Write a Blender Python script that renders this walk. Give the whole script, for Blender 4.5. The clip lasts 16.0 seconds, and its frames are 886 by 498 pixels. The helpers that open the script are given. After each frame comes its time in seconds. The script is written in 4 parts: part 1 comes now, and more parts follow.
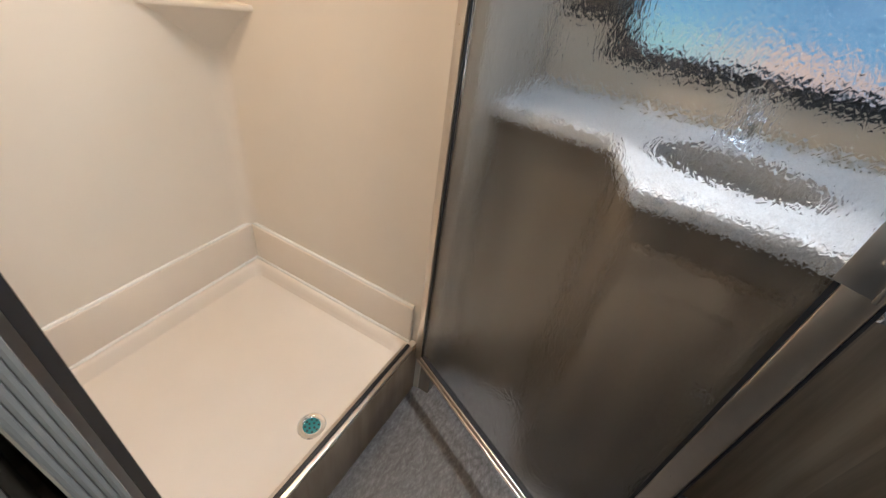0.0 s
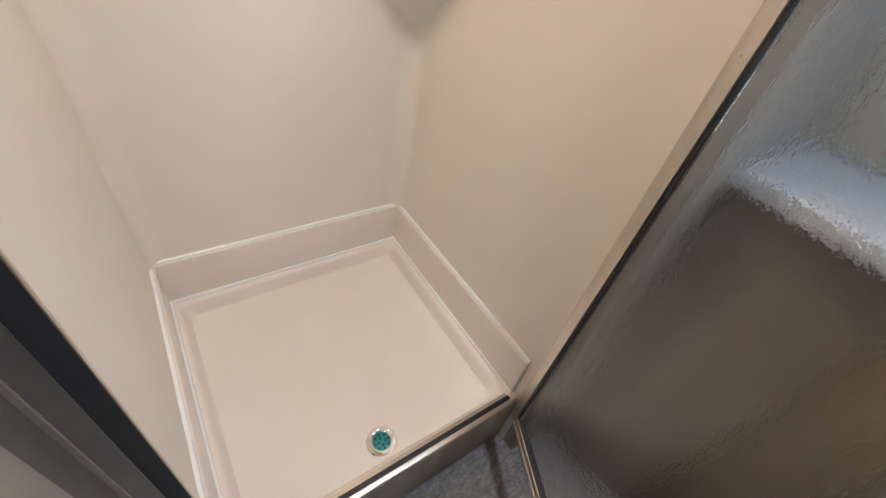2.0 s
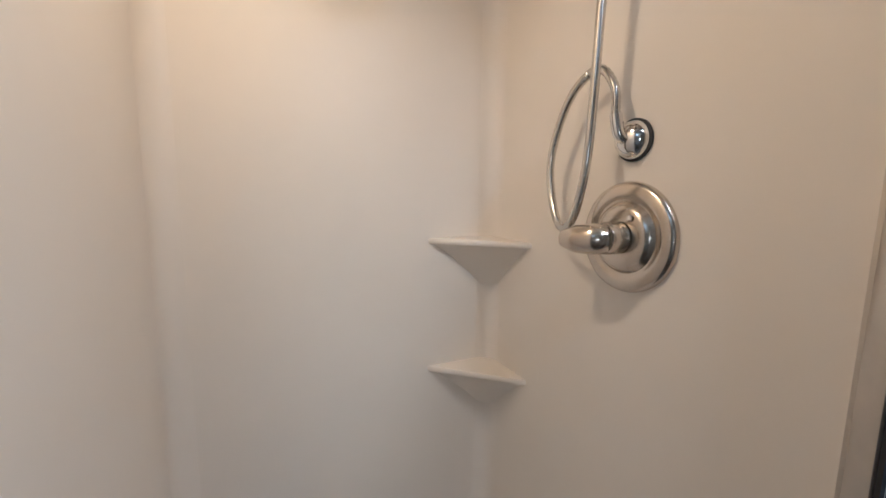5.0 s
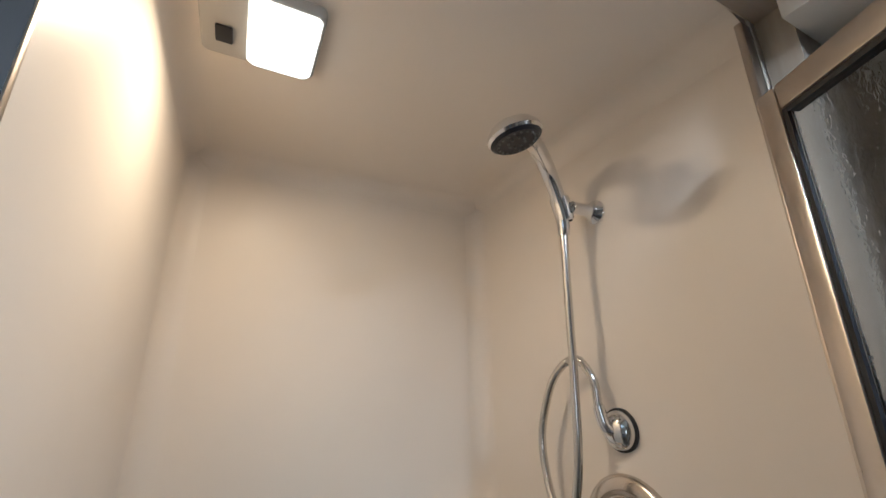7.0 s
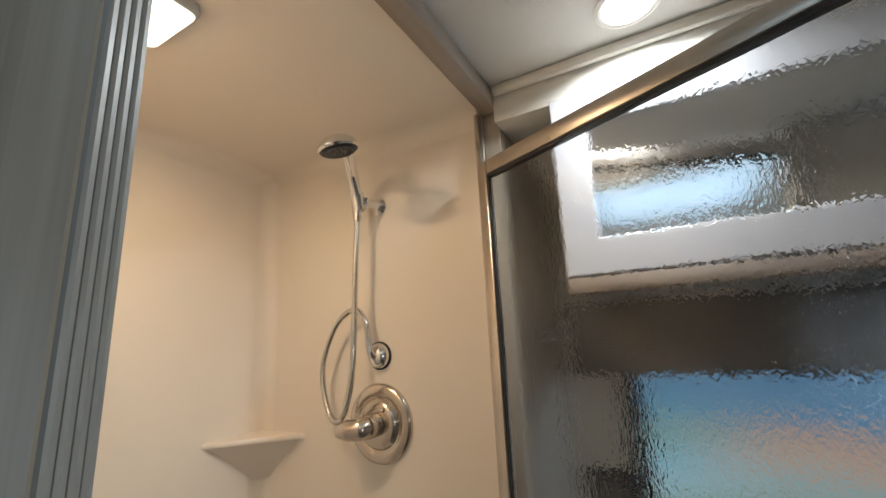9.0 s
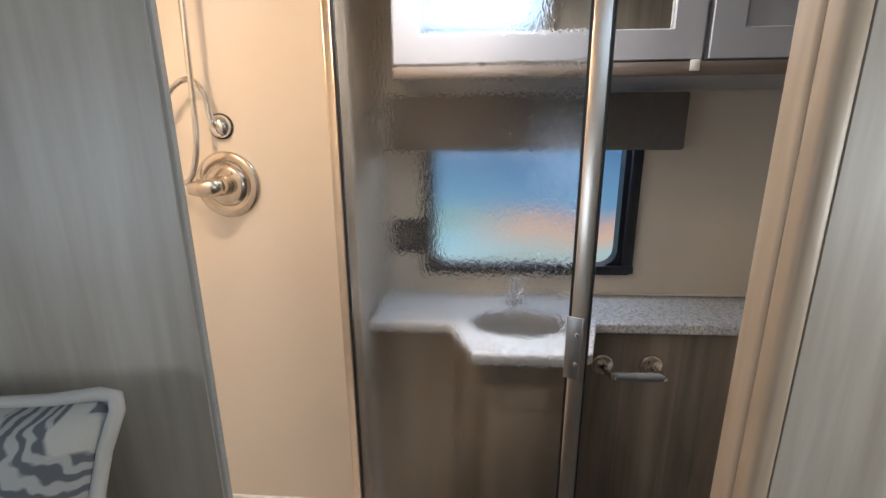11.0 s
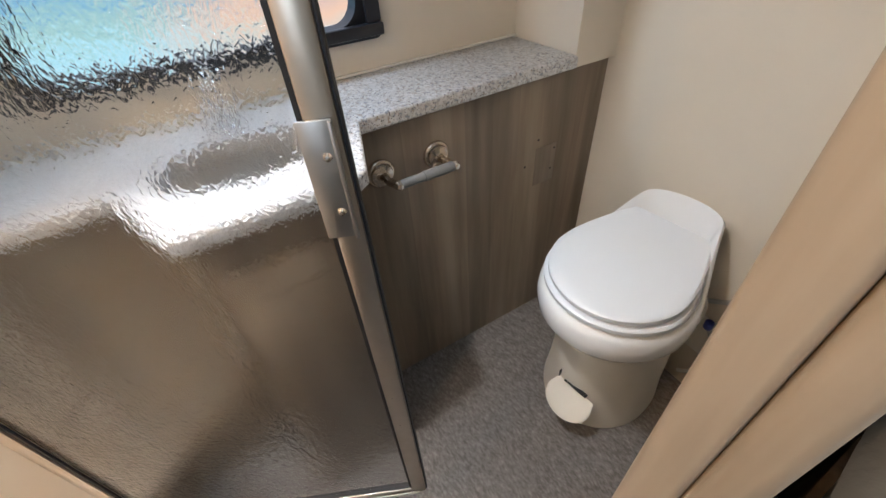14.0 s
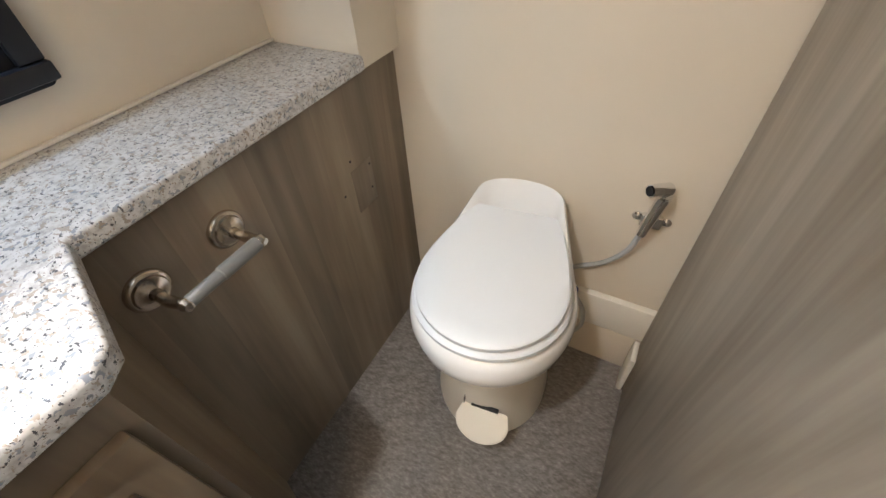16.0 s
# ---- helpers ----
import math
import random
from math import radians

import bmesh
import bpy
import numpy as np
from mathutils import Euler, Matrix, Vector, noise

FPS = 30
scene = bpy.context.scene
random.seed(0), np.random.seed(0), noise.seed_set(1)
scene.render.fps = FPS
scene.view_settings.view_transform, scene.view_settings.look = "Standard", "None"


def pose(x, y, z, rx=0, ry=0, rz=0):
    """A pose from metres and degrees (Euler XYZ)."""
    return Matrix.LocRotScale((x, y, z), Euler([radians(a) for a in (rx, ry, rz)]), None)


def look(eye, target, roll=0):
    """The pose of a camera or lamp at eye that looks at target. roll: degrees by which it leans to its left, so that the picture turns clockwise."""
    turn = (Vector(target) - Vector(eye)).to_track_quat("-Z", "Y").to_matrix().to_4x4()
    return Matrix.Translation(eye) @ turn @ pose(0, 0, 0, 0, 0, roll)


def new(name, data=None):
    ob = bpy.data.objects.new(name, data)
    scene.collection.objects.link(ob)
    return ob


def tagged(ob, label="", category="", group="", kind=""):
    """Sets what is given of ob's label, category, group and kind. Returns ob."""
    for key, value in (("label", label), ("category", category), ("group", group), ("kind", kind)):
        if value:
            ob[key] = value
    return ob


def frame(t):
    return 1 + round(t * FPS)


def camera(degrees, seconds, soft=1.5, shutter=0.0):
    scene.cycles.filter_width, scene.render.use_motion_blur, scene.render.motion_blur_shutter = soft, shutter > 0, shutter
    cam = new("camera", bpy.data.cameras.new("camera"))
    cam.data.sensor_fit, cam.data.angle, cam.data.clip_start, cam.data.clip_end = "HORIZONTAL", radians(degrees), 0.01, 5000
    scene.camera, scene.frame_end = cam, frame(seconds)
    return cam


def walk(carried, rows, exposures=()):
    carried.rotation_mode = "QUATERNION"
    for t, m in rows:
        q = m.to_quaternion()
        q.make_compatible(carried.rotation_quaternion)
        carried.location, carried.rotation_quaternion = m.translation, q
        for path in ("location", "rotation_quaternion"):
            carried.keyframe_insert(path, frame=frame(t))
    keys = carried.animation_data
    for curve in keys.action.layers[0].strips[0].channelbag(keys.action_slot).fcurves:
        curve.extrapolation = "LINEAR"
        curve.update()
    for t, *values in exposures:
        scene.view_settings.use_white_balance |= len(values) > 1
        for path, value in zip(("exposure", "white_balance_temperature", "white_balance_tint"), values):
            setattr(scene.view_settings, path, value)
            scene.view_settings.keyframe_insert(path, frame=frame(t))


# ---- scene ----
cam = camera(94.4, 16.0)
PATH = [
    (0, (0.373, -0.682, 1.15), (-0.303, 0.755, -0.066), 8.5),
    (0.5, (0.339, -0.636, 1.152), (-0.467, 0.646, -0.154), 9.2),
    (1, (0.304, -0.608, 1.14), (-0.598, 0.567, -0.204), 11.1),
    (1.5, (0.261, -0.572, 1.161), (-0.732, 0.468, -0.229), 11.6),
    (2, (0.235, -0.558, 1.13), (-0.86, 0.432, -0.219), 13.0),
    (2.5, (0.229, -0.53, 1.13), (-1.019, 0.382, -0.14), 10.7),
    (3, (0.206, -0.515, 1.179), (-1.152, 0.363, 0.002), 8.5),
    (3.5, (0.215, -0.51, 1.224), (-1.3, 0.346, 0.237), 5.9),
    (4, (0.204, -0.505, 1.271), (-1.428, 0.345, 0.489), 3.8),
    (4.5, (0.195, -0.509, 1.317), (-1.536, 0.34, 0.782), 1.8),
    (5, (0.188, -0.512, 1.369), (-1.607, 0.327, 1.097), 0.7),
    (5.2, (0.188, -0.517, 1.388), (-1.619, 0.324, 1.222), 0.3),
    (7.3, (0.238, -0.539, 1.528), (-1.417, 0.357, 2.207), -1.2),
    (7.5, (0.244, -0.545, 1.527), (-1.362, 0.409, 2.239), -1.4),
    (8, (0.255, -0.591, 1.51), (-1.198, 0.588, 2.217), -2.1),
    (8.5, (0.317, -0.649, 1.496), (-0.969, 0.757, 2.104), -1.6),
    (9, (0.343, -0.76, 1.48), (-0.602, 0.951, 1.904), -2.7),
    (9.5, (0.385, -0.853, 1.444), (-0.344, 0.994, 1.687), -1.8),
    (10, (0.384, -0.944, 1.425), (-0.108, 0.994, 1.461), -1.2),
    (10.2, (0.378, -0.96, 1.421), (-0.025, 0.998, 1.359), -1.0),
    (12.3, (0.348, -1.063, 1.319), (0.573, 0.657, 0.323), -0.5),
    (12.5, (0.337, -1.025, 1.307), (0.632, 0.657, 0.266), -0.6),
    (13, (0.361, -0.921, 1.275), (0.805, 0.651, 0.122), -1.6),
    (13.5, (0.426, -0.745, 1.24), (1.014, 0.707, -0.004), -2.8),
    (14, (0.491, -0.631, 1.225), (1.205, 0.692, -0.094), -4.5),
    (14.5, (0.521, -0.563, 1.212), (1.414, 0.591, -0.156), -4.4),
    (15, (0.566, -0.487, 1.203), (1.584, 0.504, -0.205), -4.7),
    (15.5, (0.614, -0.438, 1.202), (1.745, 0.394, -0.222), -4.5),
    (16, (0.64, -0.436, 1.2), (1.853, 0.28, -0.22), -4.0),
]
EXPOSURE = [(0, 0.16, 5700, 8), (1.5, 0.06, 5450, 8), (3.5, -0.10, 5150, 7), (5, -0.80, 5000, 7), (7.5, -1.08, 4900, 4), (8.5, -1.05, 5100, 4), (9, -0.88, 5750, 5), (9.5, -0.62, 6200, 6), (10.2, -0.26, 5900, 9), (12.3, 0.10, 5700, 11), (13.5, 0.42, 5650, 10), (14.5, 0.60, 6250, 10), (16, 0.68, 6300, 9)]
walk(cam, [(t, look(eye, target, roll)) for t, eye, target, roll in PATH], EXPOSURE)

# ---- light and world ----
world = bpy.data.worlds.new("World")
scene.world = world
world.use_nodes = True
wn = world.node_tree.nodes
sky = wn.new("ShaderNodeTexSky")
sky.sky_type, sky.sun_disc, sky.sun_elevation, sky.sun_rotation = "NISHITA", False, radians(40), radians(30)
wn["Background"].inputs["Strength"].default_value = 0.06
world.node_tree.links.new(sky.outputs["Color"], wn["Background"].inputs["Color"])


def area(name, m, sx, sy, power, colour, shape="RECTANGLE"):
    d = bpy.data.lights.new(name, "AREA")
    d.shape, d.size, d.energy, d.color = shape, sx, power, colour
    if shape in ("RECTANGLE", "ELLIPSE"):
        d.size_y = sy
    ob = new(name, d)
    ob.matrix_world = m
    return ob


# warm lamp in the shower, cool downlight in the bath, daylight at window, roof hatch and bedroom window
area("shower_lamp_light", pose(-0.245, -0.528, 1.928), 0.05, 0.04, 4.3, (1.0, 0.67, 0.37))
area("downlight_light", pose(0.345, -0.122, 1.972), 0.08, 0.08, 8.8, (1.0, 0.95, 0.88), "DISK").data.spread = radians(160)
area("window_daylight", look((0.545, 0.352, 1.44), (0.545, 0.15, 0.9)), 0.56, 0.07, 2.1, (0.74, 0.87, 1.0))
area("hatch_daylight", pose(0.38, -1.15, 1.98), 0.55, 0.55, 1.3, (0.60, 0.80, 1.0))
area("bedroom_window_daylight", pose(1.44, -1.05, 1.36, 0, 90, 0), 0.34, 0.5, 7.5, (1.0, 0.95, 0.82))
# unseen fill lamp added to brighten the bedroom side; this wall has no window
area("bedroom_fill_far", pose(-0.78, -1.8, 1.32, 0, -90, 0), 0.4, 0.9, 8.0, (0.86, 0.94, 1.0))


# ---- materials ----
def mat(name, rgb, rough=0.5, metal=0.0, coat=0.0, spec=0.5):
    m = bpy.data.materials.new(name)
    m.use_nodes = True
    b = m.node_tree.nodes["Principled BSDF"]
    b.inputs["Base Color"].default_value = (*rgb, 1)
    b.inputs["Roughness"].default_value, b.inputs["Metallic"].default_value = rough, metal
    b.inputs["Coat Weight"].default_value, b.inputs["Specular IOR Level"].default_value = coat, spec
    return m


def node(m, kind, **inputs):
    n = m.node_tree.nodes.new(kind)
    for k, v in inputs.items():
        n.inputs[k.replace("_", " ")].default_value = v
    return n


def link(m, a, b):
    m.node_tree.links.new(a, b)


def coords(m, scale=(1, 1, 1), rot=(0, 0, 0)):
    tc, mp = node(m, "ShaderNodeTexCoord"), node(m, "ShaderNodeMapping")
    mp.inputs["Scale"].default_value = scale
    mp.inputs["Rotation"].default_value = [radians(a) for a in rot]
    link(m, tc.outputs["Object"], mp.inputs["Vector"])
    return mp.outputs["Vector"]


def noise_tex(m, vec, scale, detail=4.0, rough=0.55, distort=0.0):
    n = node(m, "ShaderNodeTexNoise", Scale=scale, Detail=detail, Roughness=rough, Distortion=distort)
    link(m, vec, n.inputs["Vector"])
    return n.outputs["Fac"]


def ramp(m, fac, stops, interp="LINEAR"):
    r = node(m, "ShaderNodeValToRGB")
    r.color_ramp.interpolation = interp
    els = r.color_ramp.elements
    while len(els) < len(stops):
        els.new(0.5)
    for e, (p, c) in zip(els, stops):
        e.position, e.color = p, (*c, 1) if len(c) == 3 else c
    link(m, fac, r.inputs["Fac"])
    return r.outputs["Color"]


def mixc(m, fac, a, b, mode="MIX"):
    n = node(m, "ShaderNodeMix")
    n.data_type, n.blend_type = "RGBA", mode
    for src, sock in ((fac, n.inputs[0]), (a, n.inputs[6]), (b, n.inputs[7])):
        if hasattr(src, "is_output"):
            link(m, src, sock)
        else:
            sock.default_value = src if isinstance(src, float) else (*src, 1)
    return n.outputs[2]


def bsdf(m):
    return m.node_tree.nodes["Principled BSDF"]


def base(m, col):
    link(m, col, bsdf(m).inputs["Base Color"])


def bump(m, height, strength=0.2, dist=0.002):
    b = node(m, "ShaderNodeBump", Strength=strength, Distance=dist)
    link(m, height, b.inputs["Height"])
    link(m, b.outputs["Normal"], bsdf(m).inputs["Normal"])


def roughvar(m, fac, lo, hi):
    r = node(m, "ShaderNodeMapRange")
    r.inputs["To Min"].default_value, r.inputs["To Max"].default_value = lo, hi
    link(m, fac, r.inputs["Value"])
    link(m, r.outputs["Result"], bsdf(m).inputs["Roughness"])


def mottled(name, rgb, rough, amount=0.06, scale=6.0, coat=0.0, bstr=0.05, bscale=60.0, metal=0.0, bdist=0.001):
    m = mat(name, rgb, rough, metal, coat)
    v = coords(m)
    big = noise_tex(m, v, scale, 5.0)
    lo = tuple(c * (1 - amount) for c in rgb)
    hi = tuple(min(1, c * (1 + amount)) for c in rgb)
    base(m, ramp(m, big, [(0.3, lo), (0.7, hi)]))
    roughvar(m, noise_tex(m, v, scale * 3, 3.0), max(0.02, rough * 0.8), min(1, rough * 1.25))
    bump(m, noise_tex(m, v, bscale, 4.0), bstr, bdist)
    return m


def wood(name, dark, mid, light, along="z", rough=0.42, fine=75.0, coarse=9.0, plank=0.0):
    """Streaky printed laminate with the grain along one axis."""
    m = mat(name, mid, rough)
    k = {"z": (1, 1, 0.075), "x": (0.075, 1, 1), "y": (1, 0.075, 1)}[along]
    v = coords(m, k)
    a = noise_tex(m, v, coarse, 5.0, 0.55, 0.9)
    b = noise_tex(m, v, fine, 5.0, 0.6, 0.1)
    c = noise_tex(m, coords(m, tuple(4 * s for s in k)), coarse, 3.0)
    col = ramp(m, a, [(0.32, dark), (0.5, mid), (0.68, light)])
    col = mixc(m, 0.22, col, ramp(m, b, [(0.3, dark), (0.52, mid), (0.72, light)]))
    col = mixc(m, 0.3, col, ramp(m, c, [(0.35, dark), (0.65, light)]))
    if plank:
        # printed staves, each with a tone of its own
        sep, cell, tone = node(m, "ShaderNodeSeparateXYZ"), node(m, "ShaderNodeMath"), node(m, "ShaderNodeTexWhiteNoise")
        link(m, coords(m, (1 / plank, 1, 1)), sep.inputs[0])
        cell.operation, tone.noise_dimensions = "FLOOR", "1D"
        link(m, sep.outputs["X"], cell.inputs[0])
        link(m, cell.outputs[0], tone.inputs["W"])
        col = mixc(m, 1.0, col, ramp(m, tone.outputs["Value"], [(0.0, (0.80, 0.79, 0.77)), (1.0, (1.12, 1.10, 1.07))]), "MULTIPLY")
    base(m, col)
    roughvar(m, b, rough * 0.85, rough * 1.2)
    bump(m, b, 0.15, 0.0006)
    return m


M_FIBRE = mottled("shower_fibreglass", (0.78, 0.71, 0.62), 0.40, 0.03, 2.5, 0.0, 0.04, 25.0)
M_PAN = mottled("shower_pan_acrylic", (0.80, 0.72, 0.63), 0.30, 0.03, 4.0, 0.2, 0.08, 180.0)
M_WALL = mottled("cream_wall_vinyl", (0.66, 0.59, 0.49), 0.5, 0.03, 3.0, 0.0, 0.08, 220.0)
M_CEIL = mottled("ceiling_vinyl", (0.62, 0.60, 0.55), 0.55, 0.03, 3.0, 0.0, 0.1, 160.0)
M_TRIM = mottled("white_trim", (0.78, 0.75, 0.68), 0.45, 0.03, 8.0)
M_WOOD = wood("grey_oak_laminate", (0.20, 0.165, 0.125), (0.33, 0.285, 0.23), (0.46, 0.415, 0.35))
M_WOOD_DARK = wood("brown_grey_laminate", (0.115, 0.085, 0.058), (0.205, 0.158, 0.112), (0.33, 0.27, 0.20), coarse=6.0, plank=0.083)
M_PLATE = wood("plate_laminate", (0.15, 0.115, 0.082), (0.21, 0.165, 0.12), (0.29, 0.235, 0.175))
M_WOOD_H = wood("tan_trim_laminate", (0.22, 0.155, 0.10), (0.33, 0.25, 0.17), (0.43, 0.34, 0.25))
M_WOOD_Y = wood("header_laminate", (0.20, 0.16, 0.12), (0.30, 0.25, 0.20), (0.40, 0.35, 0.30), "y")
M_WOOD_X = wood("rail_laminate", (0.12, 0.09, 0.07), (0.19, 0.15, 0.12), (0.27, 0.22, 0.18), "x")
M_ALU = mottled("brushed_aluminium", (0.60, 0.54, 0.47), 0.30, 0.05, 30.0, 0, 0.03, 300.0, 1.0)
M_ALU_GREY = mottled("grey_aluminium", (0.45, 0.44, 0.43), 0.34, 0.05, 30.0, 0, 0.03, 300.0, 1.0)
M_NICKEL = mottled("satin_nickel", (0.62, 0.56, 0.49), 0.2, 0.04, 40.0, 0, 0.02, 300.0, 1.0)
M_FLUTE = mottled("grey_fluted_vinyl", (0.20, 0.195, 0.185), 0.38, 0.05, 30.0, 0, 0.03, 300.0)
M_SINK = mottled("brushed_steel_sink", (0.50, 0.48, 0.45), 0.34, 0.05, 30.0, 0, 0.03, 300.0, 0.9)
M_CHROME = mat("chrome", (0.80, 0.80, 0.80), 0.08, 1.0)
M_GASKET = mat("black_rubber", (0.012, 0.012, 0.014), 0.5)
M_BLACK = mottled("black_plastic", (0.012, 0.014, 0.02), 0.35, 0.1, 10.0)
M_CERAMIC = mat("white_ceramic", (0.80, 0.80, 0.80), 0.09, 0.0, 0.4)
M_LID = mat("white_seat_plastic", (0.70, 0.72, 0.75), 0.30)
M_PEDESTAL = mottled("bone_plastic", (0.74, 0.70, 0.62), 0.3, 0.02, 6.0)
M_GREY_PLASTIC = mottled("grey_plastic", (0.14, 0.14, 0.137), 0.4, 0.05, 20.0)
M_BONE = mottled("lamp_housing", (0.42, 0.40, 0.36), 0.4, 0.03, 10.0)
M_CAB = mottled("grey_painted_cabinet", (0.39, 0.385, 0.40), 0.42, 0.04, 9.0, 0.0, 0.06, 120.0)
M_VAL = mottled("grey_valance_cloth", (0.13, 0.115, 0.105), 0.8, 0.08, 40.0, 0.0, 0.3, 600.0)
M_TEAL = mat("teal_strainer", (0.03, 0.22, 0.24), 0.35, 0.3)
M_MIRROR = mat("mirror", (0.85, 0.86, 0.86), 0.02, 1.0)
M_HOSE_GREY = mat("grey_vinyl_hose", (0.42, 0.43, 0.43), 0.4)
M_WHITE_CLOTH = mottled("white_quilt", (0.36, 0.335, 0.30), 0.85, 0.05, 12.0, 0.0, 0.5, 45.0, 0.0, 0.004)

M_HOSE = mat("ribbed_steel_hose", (0.62, 0.60, 0.57), 0.2, 1.0)

# speckled stone counter
M_LEDGE_SHINE = mat("ledge_highlight_white", (0.86, 0.84, 0.80), 0.22, 0.0, 0.4)
M_STONE = mat("speckled_stone", (0.7, 0.7, 0.7), 0.28, 0.0, 0.2)
sv = coords(M_STONE)
sv2 = coords(M_STONE, (1, 0.6, 1), (0, 0, 25))
n1, n2, n3 = noise_tex(M_STONE, sv2, 230.0, 2.0), noise_tex(M_STONE, sv2, 170.0, 2.0, 0.5, 0.5), noise_tex(M_STONE, sv, 110.0, 3.0)
n4 = noise_tex(M_STONE, coords(M_STONE, (0.7, 1, 1), (0, 0, -30)), 150.0, 2.0, 0.5, 0.3)
c = ramp(M_STONE, n3, [(0.36, (0.44, 0.43, 0.43)), (0.5, (0.58, 0.575, 0.57)), (0.62, (0.65, 0.645, 0.65))])
c = mixc(M_STONE, ramp(M_STONE, n2, [(0.60, (0, 0, 0)), (0.62, (1, 1, 1))]), c, (0.36, 0.31, 0.27))
c = mixc(M_STONE, ramp(M_STONE, n4, [(0.61, (0, 0, 0)), (0.63, (1, 1, 1))]), c, (0.27, 0.29, 0.33))
c = mixc(M_STONE, ramp(M_STONE, n1, [(0.63, (0, 0, 0)), (0.65, (1, 1, 1))]), c, (0.06, 0.06, 0.07))
base(M_STONE, c)

# grey-brown flecked vinyl floor
M_FLOOR = mat("flecked_vinyl_floor", (0.2, 0.18, 0.16), 0.55)
fv = coords(M_FLOOR, (1, 0.45, 1), (0, 0, 35))
f1, f2, f3 = noise_tex(M_FLOOR, fv, 130.0, 4.0, 0.75), noise_tex(M_FLOOR, coords(M_FLOOR), 7.0, 4.0), noise_tex(M_FLOOR, fv, 60.0, 5.0, 0.7)
c = ramp(M_FLOOR, f1, [(0.36, (0.07, 0.058, 0.05)), (0.5, (0.165, 0.15, 0.14)), (0.64, (0.34, 0.32, 0.31))])
c = mixc(M_FLOOR, 0.4, c, ramp(M_FLOOR, f3, [(0.4, (0.085, 0.07, 0.06)), (0.62, (0.27, 0.25, 0.24))]))
c = mixc(M_FLOOR, 0.25, c, ramp(M_FLOOR, f2, [(0.35, (0.12, 0.105, 0.09)), (0.68, (0.2, 0.19, 0.18))]))
base(M_FLOOR, c)
bump(M_FLOOR, f1, 0.3, 0.0015)

# rain glass of the shower door
M_RAIN = mat("rain_glass", (0.97, 0.985, 0.99), 0.085)
bsdf(M_RAIN).inputs["Transmission Weight"].default_value = 1.0
bsdf(M_RAIN).inputs["IOR"].default_value = 1.35
rv = coords(M_RAIN, (1, 1, 0.55))
r1, r2 = noise_tex(M_RAIN, rv, 190.0, 1.0, 0.5, 1.1), noise_tex(M_RAIN, rv, 95.0, 1.0, 0.5, 0.6)
bump(M_RAIN, mixc(M_RAIN, 0.45, r1, r2), 0.34, 0.0030)

M_PANE = mat("window_glass", (0.95, 0.97, 1.0), 0.0)
bsdf(M_PANE).inputs["Transmission Weight"].default_value = 1.0
bsdf(M_PANE).inputs["IOR"].default_value = 1.1


def glow(name, rgb, strength):
    m = mat(name, rgb, 0.5)
    bsdf(m).inputs["Emission Color"].default_value = (*rgb, 1)
    bsdf(m).inputs["Emission Strength"].default_value = strength
    return m


M_LAMP = glow("lit_lamp_lens", (1.0, 0.86, 0.66), 5.0)
M_DOWN = glow("lit_downlight_lens", (0.95, 0.98, 1.0), 8.0)
M_HATCH = glow("daylit_hatch_lens", (0.75, 0.88, 1.0), 0.6)
M_DAYPANE = glow("daylit_bedroom_pane", (0.9, 0.95, 1.0), 2.0)

# outdoors beyond the window
M_OUT = mat("outdoor_distance", (0, 0, 0), 1.0)
ov = coords(M_OUT)
sp = node(M_OUT, "ShaderNodeSeparateXYZ")
link(M_OUT, ov, sp.inputs[0])
wob = node(M_OUT, "ShaderNodeMath")
wob.operation = "MULTIPLY_ADD"
link(M_OUT, noise_tex(M_OUT, ov, 1.6, 3.0), wob.inputs[0])
wob.inputs[1].default_value = 0.4
link(M_OUT, sp.outputs["Z"], wob.inputs[2])
hgt = node(M_OUT, "ShaderNodeMapRange")
hgt.inputs["From Min"].default_value, hgt.inputs["From Max"].default_value = 0.2, 1.9
link(M_OUT, wob.outputs[0], hgt.inputs["Value"])
STOPS = (0.0, 0.22, 0.34, 0.42, 0.52, 0.78, 0.95)
warm = ramp(M_OUT, hgt.outputs["Result"], list(zip(STOPS, [(0.50, 0.36, 0.16), (0.50, 0.62, 0.56), (0.78, 0.50, 0.34), (0.62, 0.44, 0.36), (0.20, 0.36, 0.50), (0.12, 0.24, 0.38), (0.60, 0.58, 0.60)])))
cool = ramp(M_OUT, hgt.outputs["Result"], list(zip(STOPS, [(0.30, 0.38, 0.16), (0.52, 0.72, 0.72), (0.40, 0.66, 0.70), (0.34, 0.52, 0.46), (0.20, 0.40, 0.52), (0.13, 0.27, 0.42), (0.62, 0.62, 0.66)])))
side = node(M_OUT, "ShaderNodeMapRange")
side.inputs["From Min"].default_value, side.inputs["From Max"].default_value = 0.2, 0.9
link(M_OUT, sp.outputs["X"], side.inputs["Value"])
oc = mixc(M_OUT, side.outputs["Result"], cool, warm)
link(M_OUT, oc, bsdf(M_OUT).inputs["Emission Color"])
bsdf(M_OUT).inputs["Emission Strength"].default_value = 0.9

